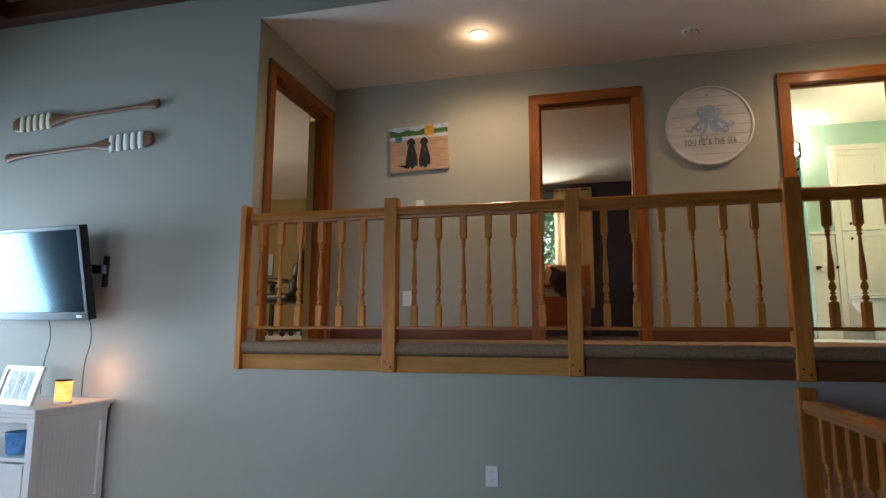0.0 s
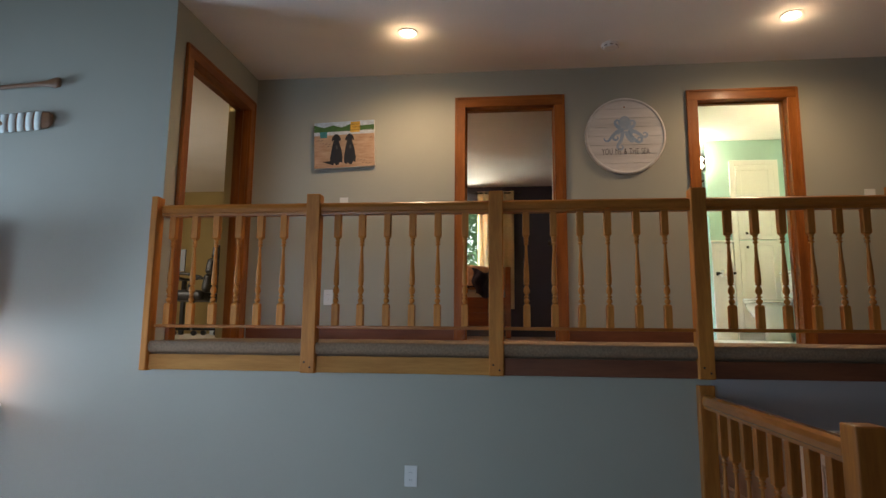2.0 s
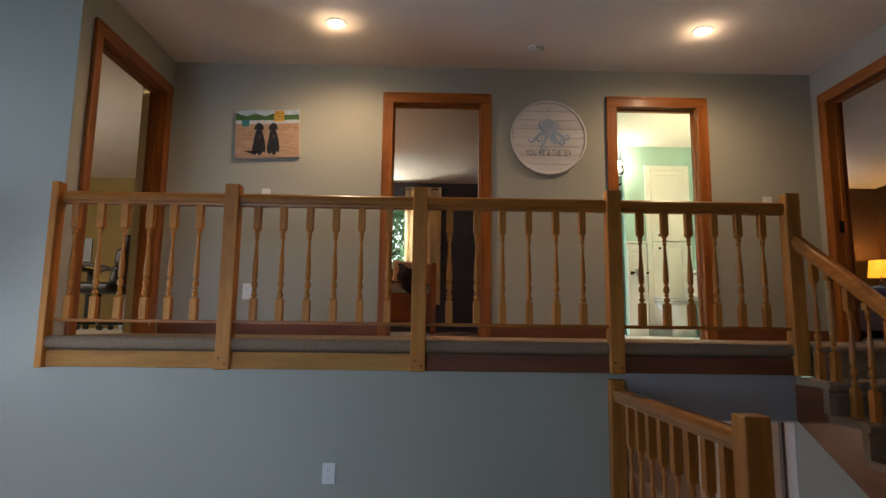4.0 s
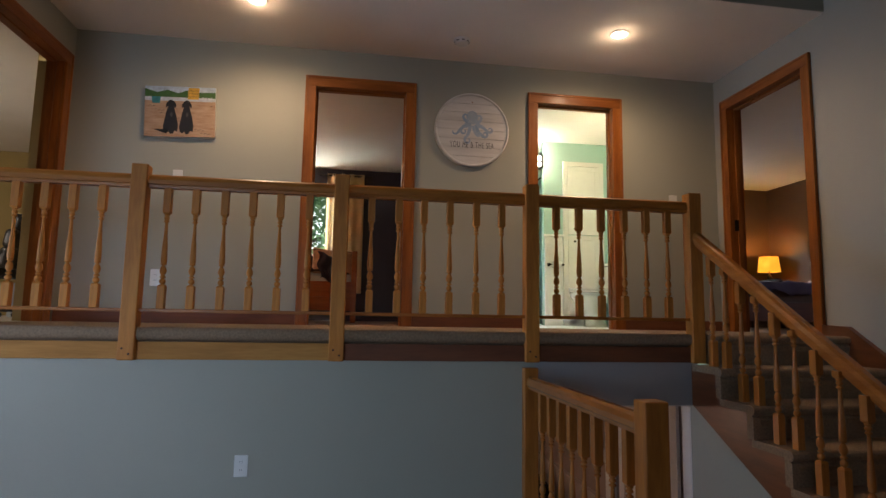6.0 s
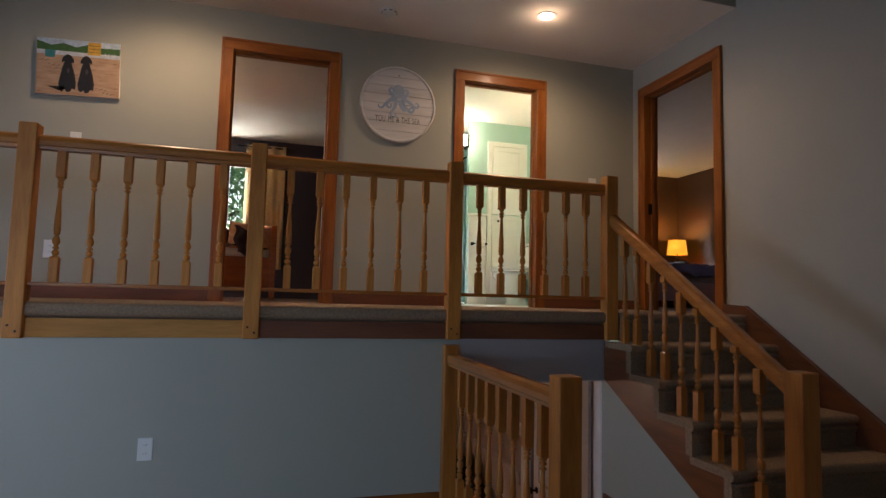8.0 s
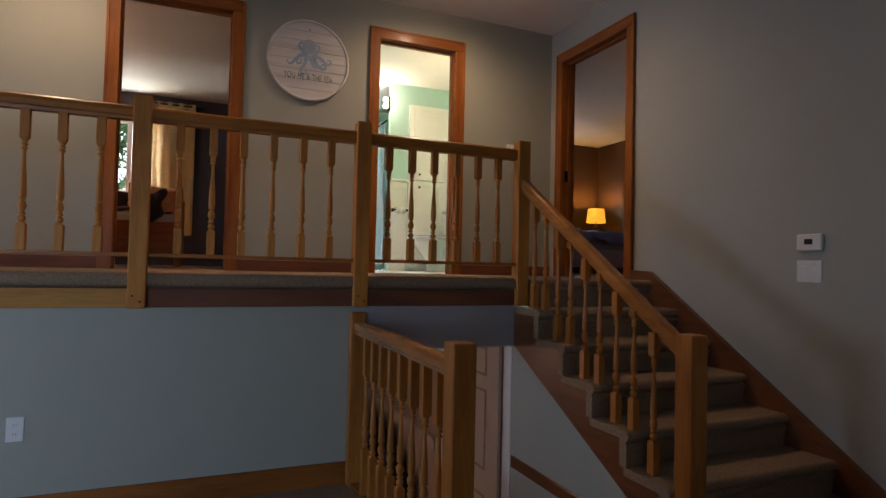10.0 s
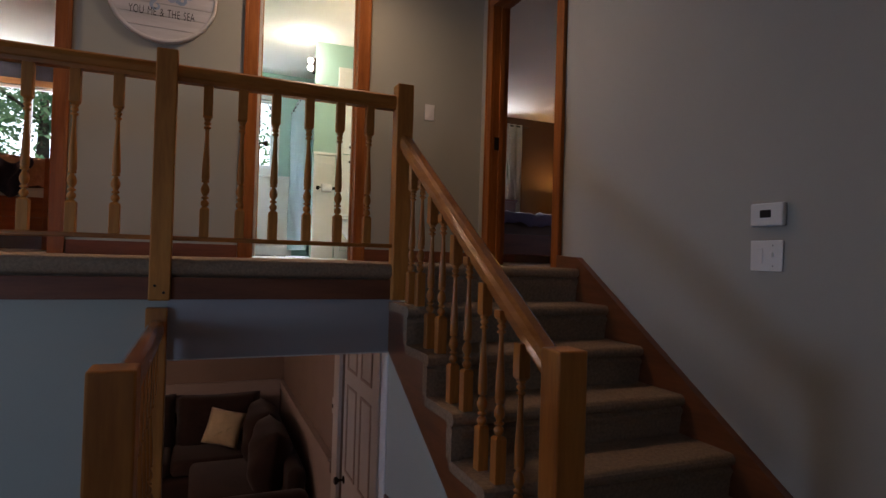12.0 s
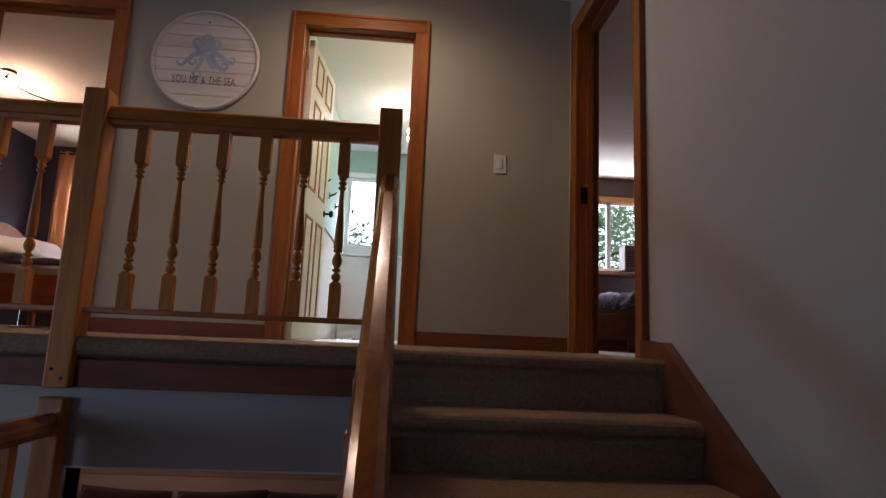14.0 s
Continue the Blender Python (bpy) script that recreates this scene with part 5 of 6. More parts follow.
def cushion(name, at, size, mat, label, category, turn=(0, 0, 0), parent=None, group=""):
    """A soft cushion: thick in the middle, thin at its edges, corners drawn out."""
    sx, sy, sz = size
    bm = bmesh.new()
    n = 12
    for s in (1, -1):
        g = []
        for j in range(n + 1):
            row = []
            for i in range(n + 1):
                u, v = 2 * i / n - 1, 2 * j / n - 1
                t = (1 - u ** 4) * (1 - v ** 4)
                w = math.sqrt(max(t, 0)) * (0.9 + 0.12 * math.sin(3.1 * u + 2 * v) + 0.06 * math.sin(7 * v - 4 * u))
                pinch = 1 - 0.05 * (1 - abs(u)) * abs(v) ** 3
                pin2 = 1 - 0.05 * (1 - abs(v)) * abs(u) ** 3
                row.append(bm.verts.new((u * sx / 2 * pin2, s * w * sy / 2, v * sz / 2 * pinch)))
            g.append(row)
        for a, b in zip(g, g[1:]):
            for i in range(n):
                bm.faces.new((a[i], a[i + 1], b[i + 1], b[i])).smooth = True
    bmesh.ops.remove_doubles(bm, verts=bm.verts, dist=1e-4)
    if parent:
        ob = part(name, bm, mat, parent, label, True)
        ob.location, ob.rotation_euler = at, [radians(a) for a in turn]
        return ob
    t = thing(name, at, label, category, group)
    t.rotation_euler = [radians(a) for a in turn]
    part("cover", bm, mat, t, "", True)
    return t


def soft_block(bm, x0, x1, y0, y1, z0, z1, r=0.05, wobble=0.0, seed=0):
    before = set(bm.verts)
    box(bm, x0, x1, y0, y1, z0, z1, r, 3)
    if wobble:
        for v in set(bm.verts) - before:
            v.co.z += wobble * noise.noise(v.co * 6 + Vector((seed, 0, 0)))


def blanket(name, x0, x1, y0, y1, z, drop, mat, label, bumps=0.03, n=40, seed=1):
    t = thing(name, ((x0 + x1) / 2, (y0 + y1) / 2, z), label, "bedding")
    bm = bmesh.new()
    ox, oy = t.location.x, t.location.y
    g = []
    for j in range(n + 1):
        row = []
        for i in range(n + 1):
            x, y = x0 + (x1 - x0) * i / n, y0 + (y1 - y0) * j / n
            e = min(x - x0, x1 - x, y - y0, y1 - y)
            f = max(0.0, 1 - e / 0.06)
            zz = bumps * (noise.noise((x * 3.1, y * 3.3, seed)) + 0.5 * noise.noise((x * 9, y * 8, seed))) + 0.035 - drop * f
            k = 0.03 * f * noise.noise((x * 8, y * 8, 5.0))
            row.append(bm.verts.new((x - ox + k, y - oy + k, zz)))
        g.append(row)
    for a, b in zip(g, g[1:]):
        for i in range(n):
            bm.faces.new((a[i], a[i + 1], b[i + 1], b[i])).smooth = True
    bmesh.ops.solidify(bm, geom=bm.faces[:], thickness=0.015)
    part("cloth", bm, mat, t)


M["orange_wood"] = wood("orange_pine", (0.46, 0.14, 0.035), (0.28, 0.07, 0.018), "x", 0.35, 0.3)
M["red_wood"] = wood("red_brown_wood", (0.16, 0.045, 0.022), (0.08, 0.02, 0.012), "x", 0.35, 0.3)


def navy_room():
    x0, x1, y0, y1, f = 1.02, 2.86, 8.12, 9.55, H
    b = thing("bed", ((x0 + x1) / 2, (y0 + y1) / 2, f), "orange pine bed with a curved headboard and drawers", "bed")
    ox, oy, oz = b.location

    def bx(n, a, bevel=0.004, mat=None):
        bm = bmesh.new()
        box(bm, a[0] - ox, a[1] - ox, a[2] - oy, a[3] - oy, a[4] - oz, a[5] - oz, bevel)
        part(n, bm, mat or M["orange_wood"], b)
    for xx in (x0, x1 - 0.06):
        for yy in (y0, y1 - 0.06):
            bx("post", (xx, xx + 0.06, yy, yy + 0.06, f, 1.95 if xx > 2 else 2.02), 0.008)
    bx("side_board", (x0 + 0.06, x1 - 0.06, y0 + 0.012, y0 + 0.045, 1.28, 1.42))
    bx("side_board", (x0 + 0.06, x1 - 0.06, y0 + 0.012, y0 + 0.045, 1.425, 1.60))
    bx("side_board", (x0 + 0.06, x1 - 0.06, y1 - 0.045, y1 - 0.012, 1.28, 1.60))
    for xx, top in ((x0 + 0.015, 2.16), (x1 - 0.045, 2.02)):
        bm = bmesh.new()
        pts = [(y0 + 0.06, 1.30), (y1 - 0.06, 1.30)] + [(y1 - 0.06 - (y1 - y0 - 0.12) * k / 12, 1.86 + (top - 1.86) * math.sin(math.pi * k / 12)) for k in range(13)]
        prism(bm, [(u - oy, v - oz) for u, v in pts], "x", xx - ox, xx + 0.03 - ox)
        part("head_board" if xx < 2 else "foot_board", bm, M["orange_wood"], b)
    bx("mattress", (x0 + 0.065, x1 - 0.065, y0 + 0.05, y1 - 0.05, 1.50, 1.70), 0.04, M["plate"])
    blanket("bedspread", x0 + 0.07, x1 - 0.07, y0 + 0.052, y1 - 0.05, 1.715, 0.06, material("plum_cloth", (0.060, 0.028, 0.032), 0.9, sheen=0.3, spread=0.2), "dark plum bedspread, creased")
    cushion("pillow", (1.36, 9.05, 1.86), (0.62, 0.22, 0.42), material("white_cotton", (0.74, 0.70, 0.76), 0.9), "white bed pillow leaning on the headboard", "pillow", (-50, 0, 80))
    cushion("pillow", (1.40, 8.5, 1.84), (0.60, 0.20, 0.40), M["plate"], "white cotton pillow lying on the bed", "pillow", (-62, 0, 85))
    tan = material("peach_cushion", (0.60, 0.36, 0.22), 0.9, second=(0.42, 0.20, 0.12), scale=22)
    cushion("cushion", (2.59, 8.27, 1.80), (0.50, 0.17, 0.36), tan, "peach patterned cushion on the bed", "cushion", (-8, 4, 4))
    cushion("cushion", (2.12, 8.50, 1.81), (0.46, 0.19, 0.24), material("dark_cushion", (0.05, 0.03, 0.045), 0.9), "dark plum cushion on the bed", "cushion", (-20, 0, 5))
    # dark garment thrown over the cushions
    g = thing("draped_garment", (2.56, 8.10, 1.74), "dark purple garment thrown over the bed", "clothing")
    bm = bmesh.new()
    n = 18
    grid = []
    for j in range(n + 1):
        row = []
        for i in range(n + 1):
            u, v = i / n, j / n
            row.append(bm.verts.new(((u - 0.5) * (0.30 - 0.08 * v) + 0.02 * math.sin(9 * v), 0.02 * math.sin(14 * u + 3 * v) - 0.03 * v, 0.17 - 0.30 * v + 0.03 * math.sin(7 * u + 1))))
        grid.append(row)
    for a, c in zip(grid, grid[1:]):
        for i in range(n):
            bm.faces.new((a[i], a[i + 1], c[i + 1], c[i])).smooth = True
    bmesh.ops.solidify(bm, geom=bm.faces[:], thickness=0.02)
    part("cloth", bm, material("purple_cloth", (0.06, 0.045, 0.075), 0.9, sheen=0.3), g)
    # track light on the ceiling
    t = thing("track_light", (1.36, 8.12, TOP), "curved metal track light with three lit spots", "ceiling light")
    t.rotation_euler = (0, 0, radians(75))
    cu = bpy.data.curves.new("track", "CURVE")
    cu.dimensions, cu.bevel_depth = "3D", 0.007
    sp = cu.splines.new("BEZIER")
    sp.bezier_points.add(3)
    for bp, pt in zip(sp.bezier_points, ((-0.8, 0.1, -0.06), (-0.25, -0.12, -0.06), (0.3, 0.12, -0.06), (0.8, -0.1, -0.06))):
        bp.co, bp.handle_left_type, bp.handle_right_type = pt, "AUTO", "AUTO"
    tmp = new("track", cu)
    me = bpy.data.meshes.new_from_object(tmp.evaluated_get(bpy.context.evaluated_depsgraph_get()))
    bpy.data.objects.remove(tmp)
    me.materials.clear()
    me.materials.append(M["iron"])
    ob = new("track", me)
    ob.parent = t
    bm = bmesh.new()
    lathe(bm, [(0.06, -0.02), (0.065, -0.012), (0.065, -0.0005)], 24)
    part("canopy", bm, M["iron"], t)
    bm = bmesh.new()
    lathe(bm, [(0.006, -0.06), (0.006, -0.02)], 8)
    part("stem", bm, M["iron"], t)
    warm_bulb = material("spot_glow", (1.0, 0.75, 0.45), 0.4, emit=16, bump=0, spread=0)
    for x, y in ((-0.55, 0.02), (-0.05, -0.04), (0.50, 0.06)):
        bm = bmesh.new()
        lathe(bm, [(0.020, -0.105), (0.016, -0.08), (0.006, -0.062)], 14, (x, y, 0))
        part("spot_head", bm, M["iron"], t)
        bm = bmesh.new()
        bmesh.ops.create_uvsphere(bm, u_segments=14, v_segments=8, radius=0.028)
        bmesh.ops.translate(bm, verts=bm.verts, vec=(x, y, -0.125))
        part("bulb", bm, warm_bulb, t, "glowing bulb", True)


navy_room()


def brown_room():
    x0, x1, y0, y1, f = 7.22, 9.1, 8.1, 9.15, H
    b = thing("bed", ((x0 + x1) / 2, (y0 + y1) / 2, f), "red-brown wooden bed, unmade, in the brown room", "bed")
    ox, oy, oz = b.location
    for n, a in (("foot_board", (x0, x0 + 0.04, y0, y1, f + 0.12, f + 0.38)), ("side_board", (x0 + 0.04, x1, y0, y0 + 0.035, f + 0.10, f + 0.34)), ("side_board", (x0 + 0.04, x1, y1 - 0.035, y1, f + 0.10, f + 0.34)),
                 ("leg", (x0, x0 + 0.06, y0 - 0.062, y0 - 0.002, f, f + 0.42)), ("leg", (x0, x0 + 0.06, y1 + 0.002, y1 + 0.062, f, f + 0.42)), ("head_board", (x1, x1 + 0.04, y0, y1, f + 0.1, f + 0.66))):
        bm = bmesh.new()
        box(bm, a[0] - ox, a[1] - ox, a[2] - oy, a[3] - oy, a[4] - oz, a[5] - oz, 0.004)
        part(n, bm, M["red_wood"], b)
    bm = bmesh.new()
    box(bm, x0 + 0.045 - ox, x1 - ox - 0.005, y0 + 0.04 - oy, y1 - 0.04 - oy, 0.30, 0.50, 0.04)
    part("mattress", bm, M["brown_cloth"], b)
    blanket("duvet", x0 + 0.03, x1 - 0.01, y0 - 0.02, y1 + 0.02, f + 0.56, 0.16, material("violet_grey_cotton", (0.17, 0.13, 0.22), 0.85, sheen=0.3, spread=0.15), "rumpled violet-grey duvet on the bed", 0.09, 44, 3)
    cushion("pillow", (8.50, 8.72, f + 0.49), (0.95, 0.24, 0.40), M["black_cloth"], "dark pillow at the bed head", "pillow", (-30, 0, 80))
    n = thing("nightstand", (9.50, 9.93, f), "dark wooden nightstand in the corner", "nightstand")
    for nm, a in (("top", (-0.24, 0.24, -0.22, 0.22, 0.68, 0.71)), ("body", (-0.22, 0.22, -0.20, 0.20, 0.12, 0.679)), *[("leg", (sx * 0.19 - 0.02, sx * 0.19 + 0.02, sy * 0.17 - 0.02, sy * 0.17 + 0.02, 0, 0.119)) for sx in (-1, 1) for sy in (-1, 1)]):
        bm = bmesh.new()
        box(bm, *a, 0.004)
        part(nm, bm, M["red_wood"], n)
    l = thing("table_lamp", (9.48, 9.92, f + 0.71), "burning table lamp with a yellow drum shade", "table lamp")
    bm = bmesh.new()
    lathe(bm, [(0.07, 0), (0.07, 0.012), (0.02, 0.025), (0.03, 0.06), (0.036, 0.10), (0.015, 0.15), (0.010, 0.165), (0.008, 0.23)], 20)
    part("base", bm, M["iron"], l)
    shade = material("lit_shade", (1.0, 0.46, 0.03), 0.8, emit=1.1, bump=0.1, spread=0.05)
    bm = bmesh.new()
    r0, r1, za, zb = 0.168, 0.140, 0.185, 0.43
    loops = [[bm.verts.new((r * math.cos(2 * math.pi * k / 40), r * math.sin(2 * math.pi * k / 40), z)) for k in range(40)] for r, z in ((r0 - 0.003, za), (r0, za), (r1, zb), (r1 - 0.003, zb))]
    for a, c in zip(loops, loops[1:] + loops[:1]):
        for k in range(40):
            bm.faces.new((a[k], a[(k + 1) % 40], c[(k + 1) % 40], c[k])).smooth = True
    part("shade", bm, shade, l, "glowing yellow drum shade")
    bm = bmesh.new()
    bmesh.ops.create_uvsphere(bm, u_segments=14, v_segments=8, radius=0.028)
    bmesh.ops.translate(bm, verts=bm.verts, vec=(0, 0, 0.25))
    part("bulb", bm, material("lamp_bulb", (1.0, 0.75, 0.35), 0.4, emit=9, bump=0, spread=0), l, "glowing bulb", True)
    # window air conditioner
    a = thing("air_conditioner", (8.16, 10.24, 2.185), "grey window air conditioner on the sill", "air conditioner")
    grey = material("grey_plastic", (0.17, 0.16, 0.145), 0.5)
    bm = bmesh.new()
    box(bm, -0.17, 0.17, -0.16, 0.05, 0, 0.33, 0.012)
    part("body", bm, grey, a)
    for k in range(7):
        bm = bmesh.new()
        box(bm, -0.15, 0.15, -0.167, -0.161, 0.05 + k * 0.03, 0.066 + k * 0.03, 0.001, 1)
        part("louvre", bm, M["brown_cloth"], a)
    # chest under the window and chair
    c = thing("low_chest", (7.95, 10.04, f), "dark chest below the window", "chest")
    bm = bmesh.new()
    box(bm, -0.55, 0.55, -0.2, 0.2, 0, 0.92, 0.01)
    part("body", bm, M["red_wood"], c)
    bm = bmesh.new()
    box(bm, -0.57, 0.57, -0.22, 0.22, 0.921, 0.95, 0.006)
    part("top", bm, M["red_wood"], c)


M["brown_cloth"] = material("brown_cloth", (0.10, 0.055, 0.04), 0.9, sheen=0.2)
M["black_cloth"] = material("black_cloth", (0.011, 0.010, 0.011), 0.9, sheen=0.0)
M["sofa"] = material("chocolate_suede", (0.032, 0.015, 0.011), 0.9, sheen=0.2, spread=0.25, scale=5)
brown_room()


def office():
    f = H - 0.004
    leather = material("black_leather", (0.016, 0.012, 0.010), 0.35, spread=0.1, fine=120, bump=0.3)
    c = thing("office_chair", (-0.88, 8.0, f), "black leather office chair with arms and castors", "office chair")
    for k in range(5):
        a = 2 * math.pi * k / 5 + 0.3
        bm = bmesh.new()
        box(bm, 0.02, 0.28, -0.018, 0.018, 0.06, 0.09, 0.006)
        bmesh.ops.rotate(bm, verts=bm.verts, cent=(0, 0, 0), matrix=Matrix.Rotation(a, 3, "Z"))
        part("base_arm", bm, M["black"], c)
        bm = bmesh.new()
        lathe(bm, [(0.028, -0.02), (0.03, 0), (0.028, 0.02)], 14)
        bmesh.ops.rotate(bm, verts=bm.verts, cent=(0, 0, 0), matrix=Matrix.Rotation(radians(90), 3, "X"))
        bmesh.ops.translate(bm, verts=bm.verts, vec=(0.28 * math.cos(a), 0.28 * math.sin(a), 0.03))
        part("castor", bm, M["black"], c)
    bm = bmesh.new()
    lathe(bm, [(0.035, 0.06), (0.03, 0.12), (0.02, 0.13), (0.02, 0.40)], 14)
    part("column", bm, M["black"], c)
    bm = bmesh.new()
    box(bm, -0.27, 0.25, -0.26, 0.26, 0.40, 0.52, 0.05, 4)
    part("seat", bm, leather, c)
    for z0, z1, w, dx in ((0.50, 0.72, 0.25, 0.20), (0.70, 0.90, 0.25, 0.235), (0.88, 1.06, 0.20, 0.27)):
        bm = bmesh.new()
        box(bm, dx, dx + 0.12, -w, w, z0, z1, 0.05, 4)
        bmesh.ops.rotate(bm, verts=bm.verts, cent=(dx, 0, z0), matrix=Matrix.Rotation(radians(9), 3, "Y"))
        part("backrest", bm, leather, c)
    for s in (-1, 1):
        cu = bpy.data.curves.new("armrest", "CURVE")
        cu.dimensions, cu.bevel_depth = "3D", 0.018
        sp = cu.splines.new("BEZIER")
        sp.bezier_points.add(3)
        for bp, pt in zip(sp.bezier_points, ((0.24, s * 0.29, 0.66), (0.0, s * 0.30, 0.70), (-0.20, s * 0.30, 0.66), (-0.22, s * 0.27, 0.44))):
            bp.co, bp.handle_left_type, bp.handle_right_type = pt, "AUTO", "AUTO"
        tmp = new("armrest", cu)
        me = bpy.data.meshes.new_from_object(tmp.evaluated_get(bpy.context.evaluated_depsgraph_get()))
        bpy.data.objects.remove(tmp)
        me.materials.clear()
        me.materials.append(M["black"])
        ob = new("armrest", me)
        ob.parent = c
    d = thing("desk", (-1.75, 8.35, f), "dark desk with a screen on it", "desk")
    for n, a in (("top", (-0.6, 0.42, -0.35, 0.35, 0.70, 0.73)), *[("leg", (sx - 0.025, sx + 0.025, sy - 0.025, sy + 0.025, 0, 0.699)) for sx in (-0.55, 0.37) for sy in (-0.3, 0.3)]):
        bm = bmesh.new()
        box(bm, *a, 0.004)
        part(n, bm, M["black"], d)
    s = thing("monitor", (-1.42, 8.35, f + 0.73), "small black monitor on the desk", "monitor")
    for n, a in (("foot", (-0.1, 0.1, -0.08, 0.08, 0, 0.015)), ("neck", (-0.02, 0.02, -0.01, 0.02, 0.0151, 0.10)), ("panel", (-0.22, 0.22, -0.03, -0.0105, 0.06, 0.34))):
        bm = bmesh.new()
        box(bm, *a, 0.003)
        part(n, bm, M["black"], s)
    for x, col, nm in ((-0.66, (0.03, 0.20, 0.17), "teal"), (-0.88, (0.55, 0.62, 0.66), "pale")):
        bn = thing("storage_bin", (x, 8.75, f), nm + " plastic storage bin under the window", "storage bin")
        bm = bmesh.new()
        vs = box(bm, -0.09, 0.09, -0.15, 0.15, 0, 0.36)
        bmesh.ops.bevel(bm, geom=bm.edges[:], offset=0.01, segments=2, affect="EDGES")
        part("body", bm, material(nm + "_plastic", col, 0.4), bn)
        bm = bmesh.new()
        box(bm, -0.10, 0.10, -0.16, 0.16, 0.361, 0.38, 0.005)
        part("lid", bm, material(nm + "_lid", col, 0.4), bn)


office()


# ---- lower room ----
def lower_room():
    w = M["white_low_dimmed"]
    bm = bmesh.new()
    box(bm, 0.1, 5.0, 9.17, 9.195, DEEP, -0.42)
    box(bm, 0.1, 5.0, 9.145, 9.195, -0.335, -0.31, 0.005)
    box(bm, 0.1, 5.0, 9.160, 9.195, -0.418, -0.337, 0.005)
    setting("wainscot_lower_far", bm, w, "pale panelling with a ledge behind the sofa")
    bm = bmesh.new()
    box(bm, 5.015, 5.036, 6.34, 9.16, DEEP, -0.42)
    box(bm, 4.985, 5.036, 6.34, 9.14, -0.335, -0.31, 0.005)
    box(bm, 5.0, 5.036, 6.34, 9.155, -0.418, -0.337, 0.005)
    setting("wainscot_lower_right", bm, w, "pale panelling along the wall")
    bm = bmesh.new()
    box(bm, 5.012, 5.038, 6.175, 6.335, DEEP, 0.715, 0.004)
    box(bm, 5.012, 5.038, 5.20, 5.325, DEEP, 0.715, 0.004)
    setting("casing_lower_door", bm, M["white"], "pale door casing")
    bm = bmesh.new()
    box(bm, 4.993, 5.06, 5.0, 5.10, DEEP, 0.688, 0.004)
    setting("wall_end_trim", bm, M["white"], "white corner trim at the stairwell")
    bm = bmesh.new()
    box(bm, 3.952, 4.99, 4.966, 4.974, 0.684, 0.690)
    setting("trim_beam_edge", bm, M["plate"])
    # steps down
    bm = bmesh.new()
    for n in range(7):
        y0 = 3.64 + n * 0.245
        box(bm, 3.95, 4.99, y0, y0 + 0.245, DEEP, LOW - (n + 1) * RISE + 0.001)
    s = setting("steps_down", bm, M["carpet"], "carpeted steps down to the lower room")
    # corner sofa
    sofa = thing("corner_sofa", (4.0, 8.5, DEEP), "dark chocolate corner sofa with loose back cushions", "sofa")

    def blk(n, a, r=0.06, wob=0.0):
        bm = bmesh.new()
        soft_block(bm, *a, r, wob)
        part(n, bm, M["sofa"], sofa, "", True)
    blk("base", (-2.9, 0.95, -0.30, 0.62, 0.08, 0.30))
    blk("base", (0.05, 0.95, -1.55, -0.302, 0.08, 0.30))
    for a in ((-2.85, -1.95), (-1.94, -1.04), (-1.03, -0.13)):
        blk("seat_cushion", (a[0], a[1], -0.30, 0.40, 0.301, 0.46), 0.06)
    blk("seat_cushion", (-0.12, 0.80, -0.30, 0.40, 0.301, 0.46))
    blk("seat_cushion", (0.05, 0.80, -1.30, -0.31, 0.301, 0.46))
    blk("back_frame", (-2.9, 0.95, 0.42, 0.62, 0.301, 0.72))
    blk("back_frame", (0.80, 0.95, -1.55, 0.41, 0.301, 0.72))
    blk("arm", (0.05, 0.95, -1.75, -1.56, 0.08, 0.60), 0.08)
    for k, xc in enumerate((-2.35, -1.45, -0.52, 0.32)):
        cushion("back_cushion", (xc, 0.33, 0.67), (0.86, 0.34, 0.56), M["sofa"], "", "", (-10, 3 * math.sin(k * 2.1), 0), sofa)
    for k, yc in enumerate((-0.25, -0.95)):
        cushion("back_cushion", (0.70, yc, 0.66), (0.72, 0.36, 0.58), M["sofa"], "", "", (-8, 0, -90), sofa)
    pil = cushion("throw_pillow", (4.36, 8.36, -0.60), (0.35, 0.15, 0.35), material("cream_velvet", (0.66, 0.56, 0.33), 0.75, sheen=0.4), "cream throw pillow with a raised star on the sofa", "pillow", (-22, 12, -14))
    star = []
    for k in range(10):
        rr = 0.115 if k % 2 == 0 else 0.045
        star.append((rr * math.sin(math.pi * k / 5), rr * math.cos(math.pi * k / 5)))
    bm = bmesh.new()
    prism(bm, star, "y", -0.088, -0.055)
    part("star", bm, pil.children[0].data.materials[0], pil, "raised velvet star")
    # hanging dark picture and switch on the wall
    p = thing("dark_picture", (5.036, 7.55, 0.52), "dark framed picture high on the wall", "picture")
    bm = bmesh.new()
    box(bm, -0.02, -0.0005, -0.25, 0.25, -0.2, 0.19, 0.004)
    part("frame", bm, M["black"], p)
    s = thing("wall_plate", (5.038, 6.42, 0.05), "pale switch plate beside the lower door", "light switch")
    bm = bmesh.new()
    box(bm, -0.007, -0.0005, -0.035, 0.035, -0.058, 0.058, 0.003)
    part("plate", bm, M["plate"], s)
    bm = bmesh.new()
    box(bm, -0.014, -0.0072, -0.006, 0.006, -0.012, 0.012, 0.001)
    part("toggle", bm, M["iron"], s)


lower_room()


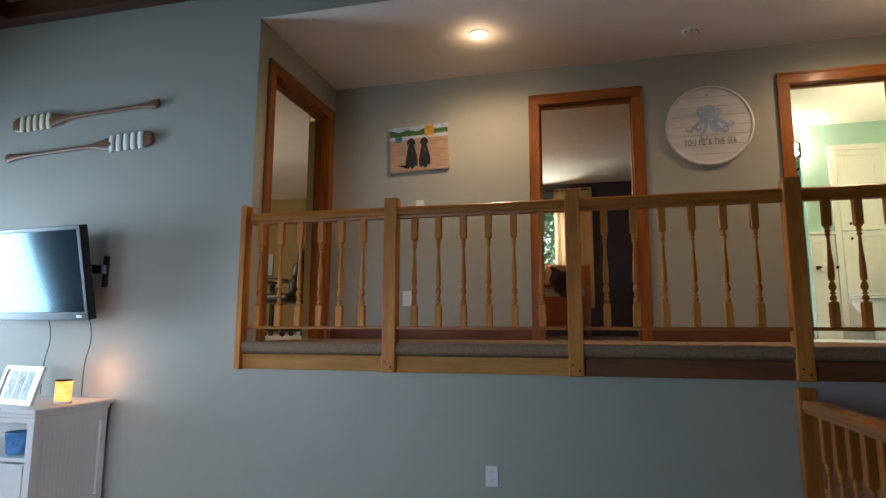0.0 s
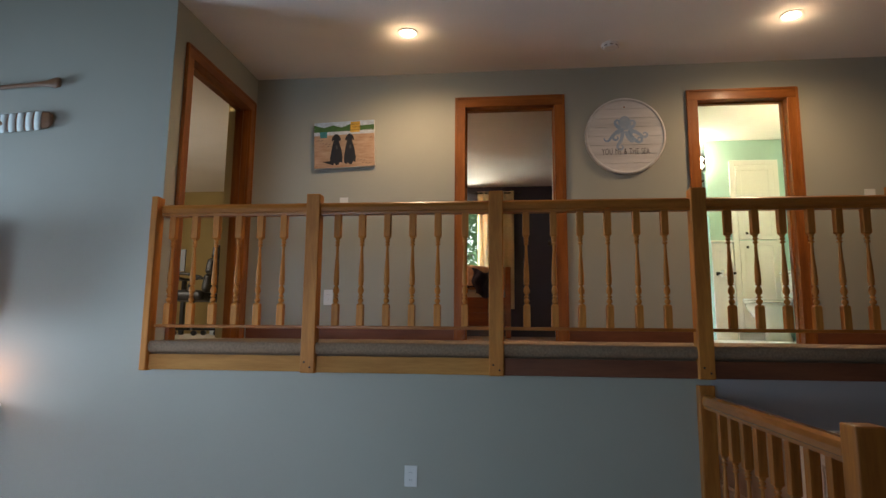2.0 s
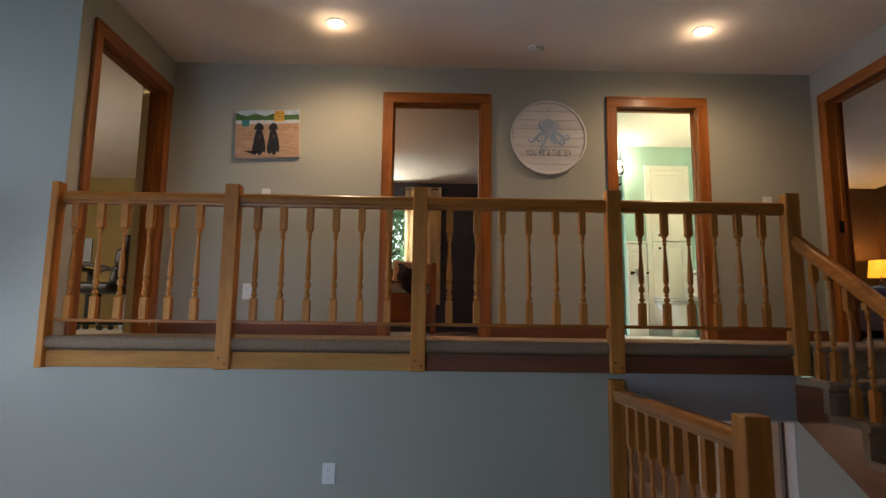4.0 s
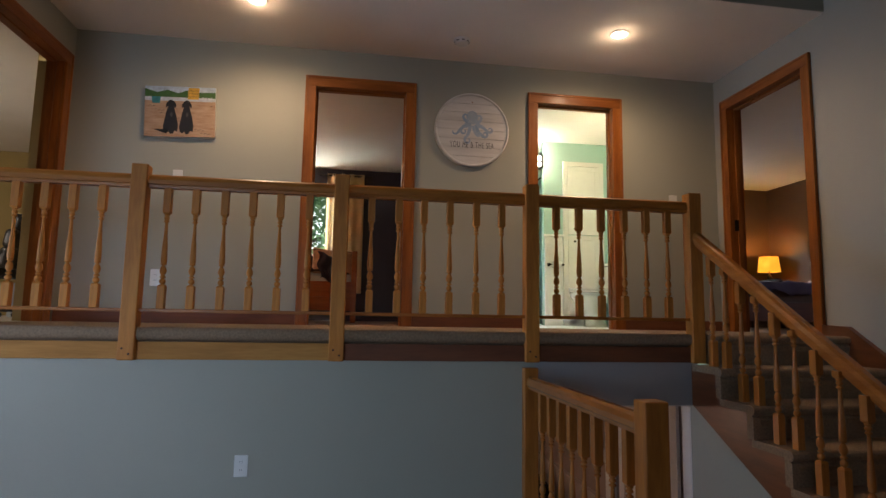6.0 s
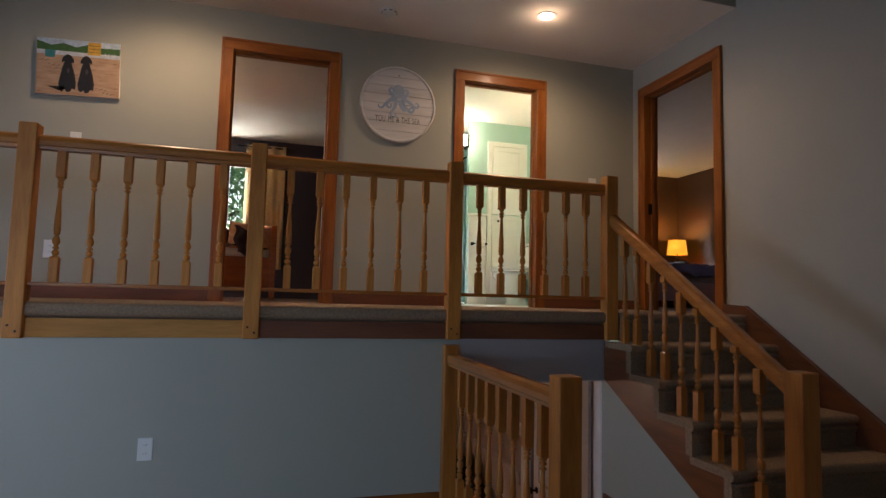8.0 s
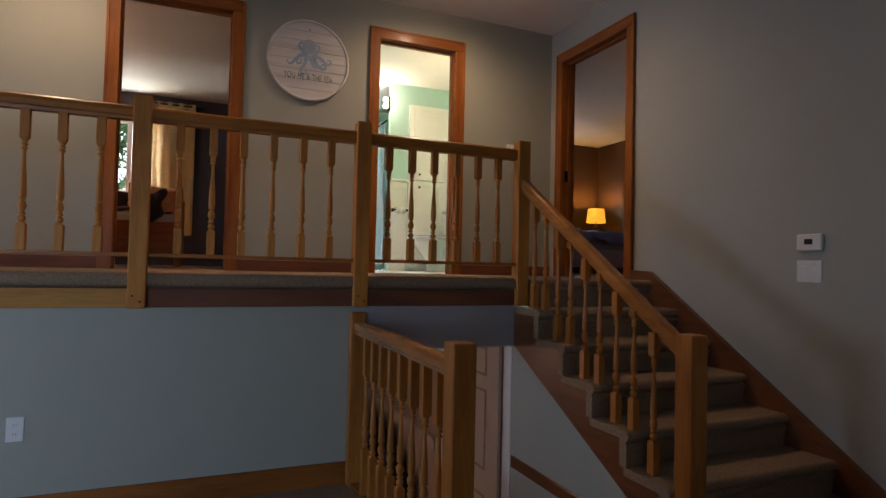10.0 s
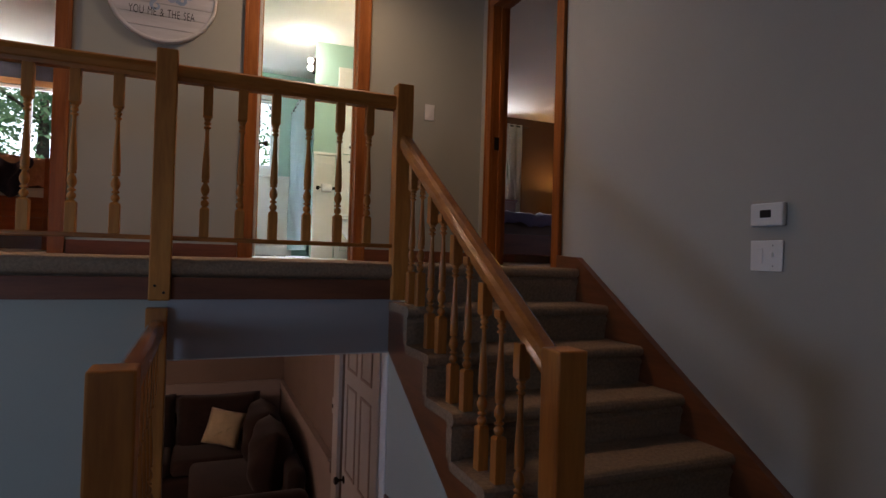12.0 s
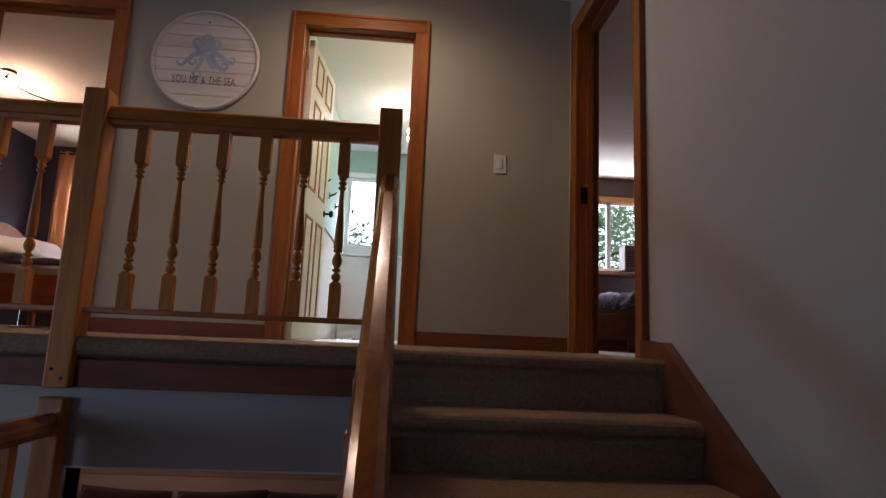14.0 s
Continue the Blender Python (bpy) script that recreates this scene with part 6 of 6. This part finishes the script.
# ---- outdoors ----
def outdoors():
    slab("ground", -60, 60, 10.6, 120, -1.6, -1.5, material("lawn", (0.05, 0.09, 0.03), 0.9, spread=0.3), "grass")
    haze = material("bright_haze", (0.86, 0.96, 1.0), 1.0, emit=2.8, bump=0, spread=0.03, scale=0.05)
    slab("backdrop_sky", -75, 95, 95, 96, -1.55, 60, haze, "bright hazy sky beyond the garden")
    bark = material("bark", (0.10, 0.075, 0.05), 0.9, spread=0.3, fine=30, bump=0.8)
    leafm = cloth("leaf_green", (0.24, 0.38, 0.19), 0.7, per_object=0.0)
    leaf2 = cloth("leaf_dark", (0.15, 0.27, 0.14), 0.6)
    rnd = random.Random(11)
    for (tx, ty, rad, top, ll) in ((1.2, 15.5, 3.2, 6.4, 3000), (-2.5, 18.5, 3.6, 7.5, 1800), (3.0, 17.5, 2.4, 5.8, 600), (8.6, 15.5, 3.4, 6.6, 1900), (12.5, 19.0, 3.6, 7.0, 1600), (6.3, 20.0, 3.0, 8.0, 700)):
        t = thing("tree", (tx, ty, -1.5), "broad leafy green tree outside the windows", "tree", "garden trees")
        bm = bmesh.new()
        lathe(bm, [(0.26, 0), (0.19, 0.8), (0.16, 2.5), (0.11, 4.5), (0.04, top)], 12)
        for k in range(9):
            z = 1.8 + k * (top - 2.2) / 9
            a = k * 2.4
            L = rad * (0.9 - 0.05 * k)
            d = Vector((math.cos(a), math.sin(a), 0.35)).normalized()
            m = Matrix.Translation((0, 0, z)) @ d.to_track_quat("Z", "Y").to_matrix().to_4x4()
            b2 = bmesh.new()
            lathe(b2, [(0.06, 0), (0.035, L * 0.5), (0.012, L)], 7)
            b2.transform(m)
            me = bpy.data.meshes.new("limb")
            b2.to_mesh(me)
            b2.free()
            bm.from_mesh(me)
            bpy.data.meshes.remove(me)
        part("trunk", bm, bark, t)
        verts, faces, mats = [], [], []
        centres = []
        for k in range(60):
            a, e, r = rnd.uniform(0, 6.283), rnd.uniform(-0.8, 1.3), rad * rnd.uniform(0.45, 1.0)
            centres.append(Vector((r * math.cos(a) * math.cos(e), r * math.sin(a) * math.cos(e), 1.0 + top * 0.5 + r * 0.75 * math.sin(e))))
        for k in range(int(ll * 4.4)):
            c = rnd.choice(centres) + Vector((rnd.gauss(0, 0.38), rnd.gauss(0, 0.38), rnd.gauss(0, 0.26)))
            if c.z < 0.6:
                continue
            s = rnd.uniform(0.032, 0.070)
            q = Euler((rnd.uniform(-0.9, 0.9), rnd.uniform(-0.9, 0.9), rnd.uniform(0, 6.28))).to_matrix()
            i = len(verts)
            for p in ((-1.3, 0, 0), (-0.3, -0.62, 0.1), (0.8, -0.4, 0.05), (1.4, 0, -0.15), (0.8, 0.4, 0.05), (-0.3, 0.62, 0.1)):
                verts.append(c + q @ (Vector(p) * s))
            faces.append(tuple(range(i, i + 6)))
            mats.append(0 if rnd.random() < 0.6 else 1)
        me = bpy.data.meshes.new("crown")
        me.from_pydata(verts, [], faces)
        me.materials.append(leafm)
        me.materials.append(leaf2)
        me.polygons.foreach_set("material_index", mats)
        ob = new("crown", me)
        ob.parent = t


outdoors()
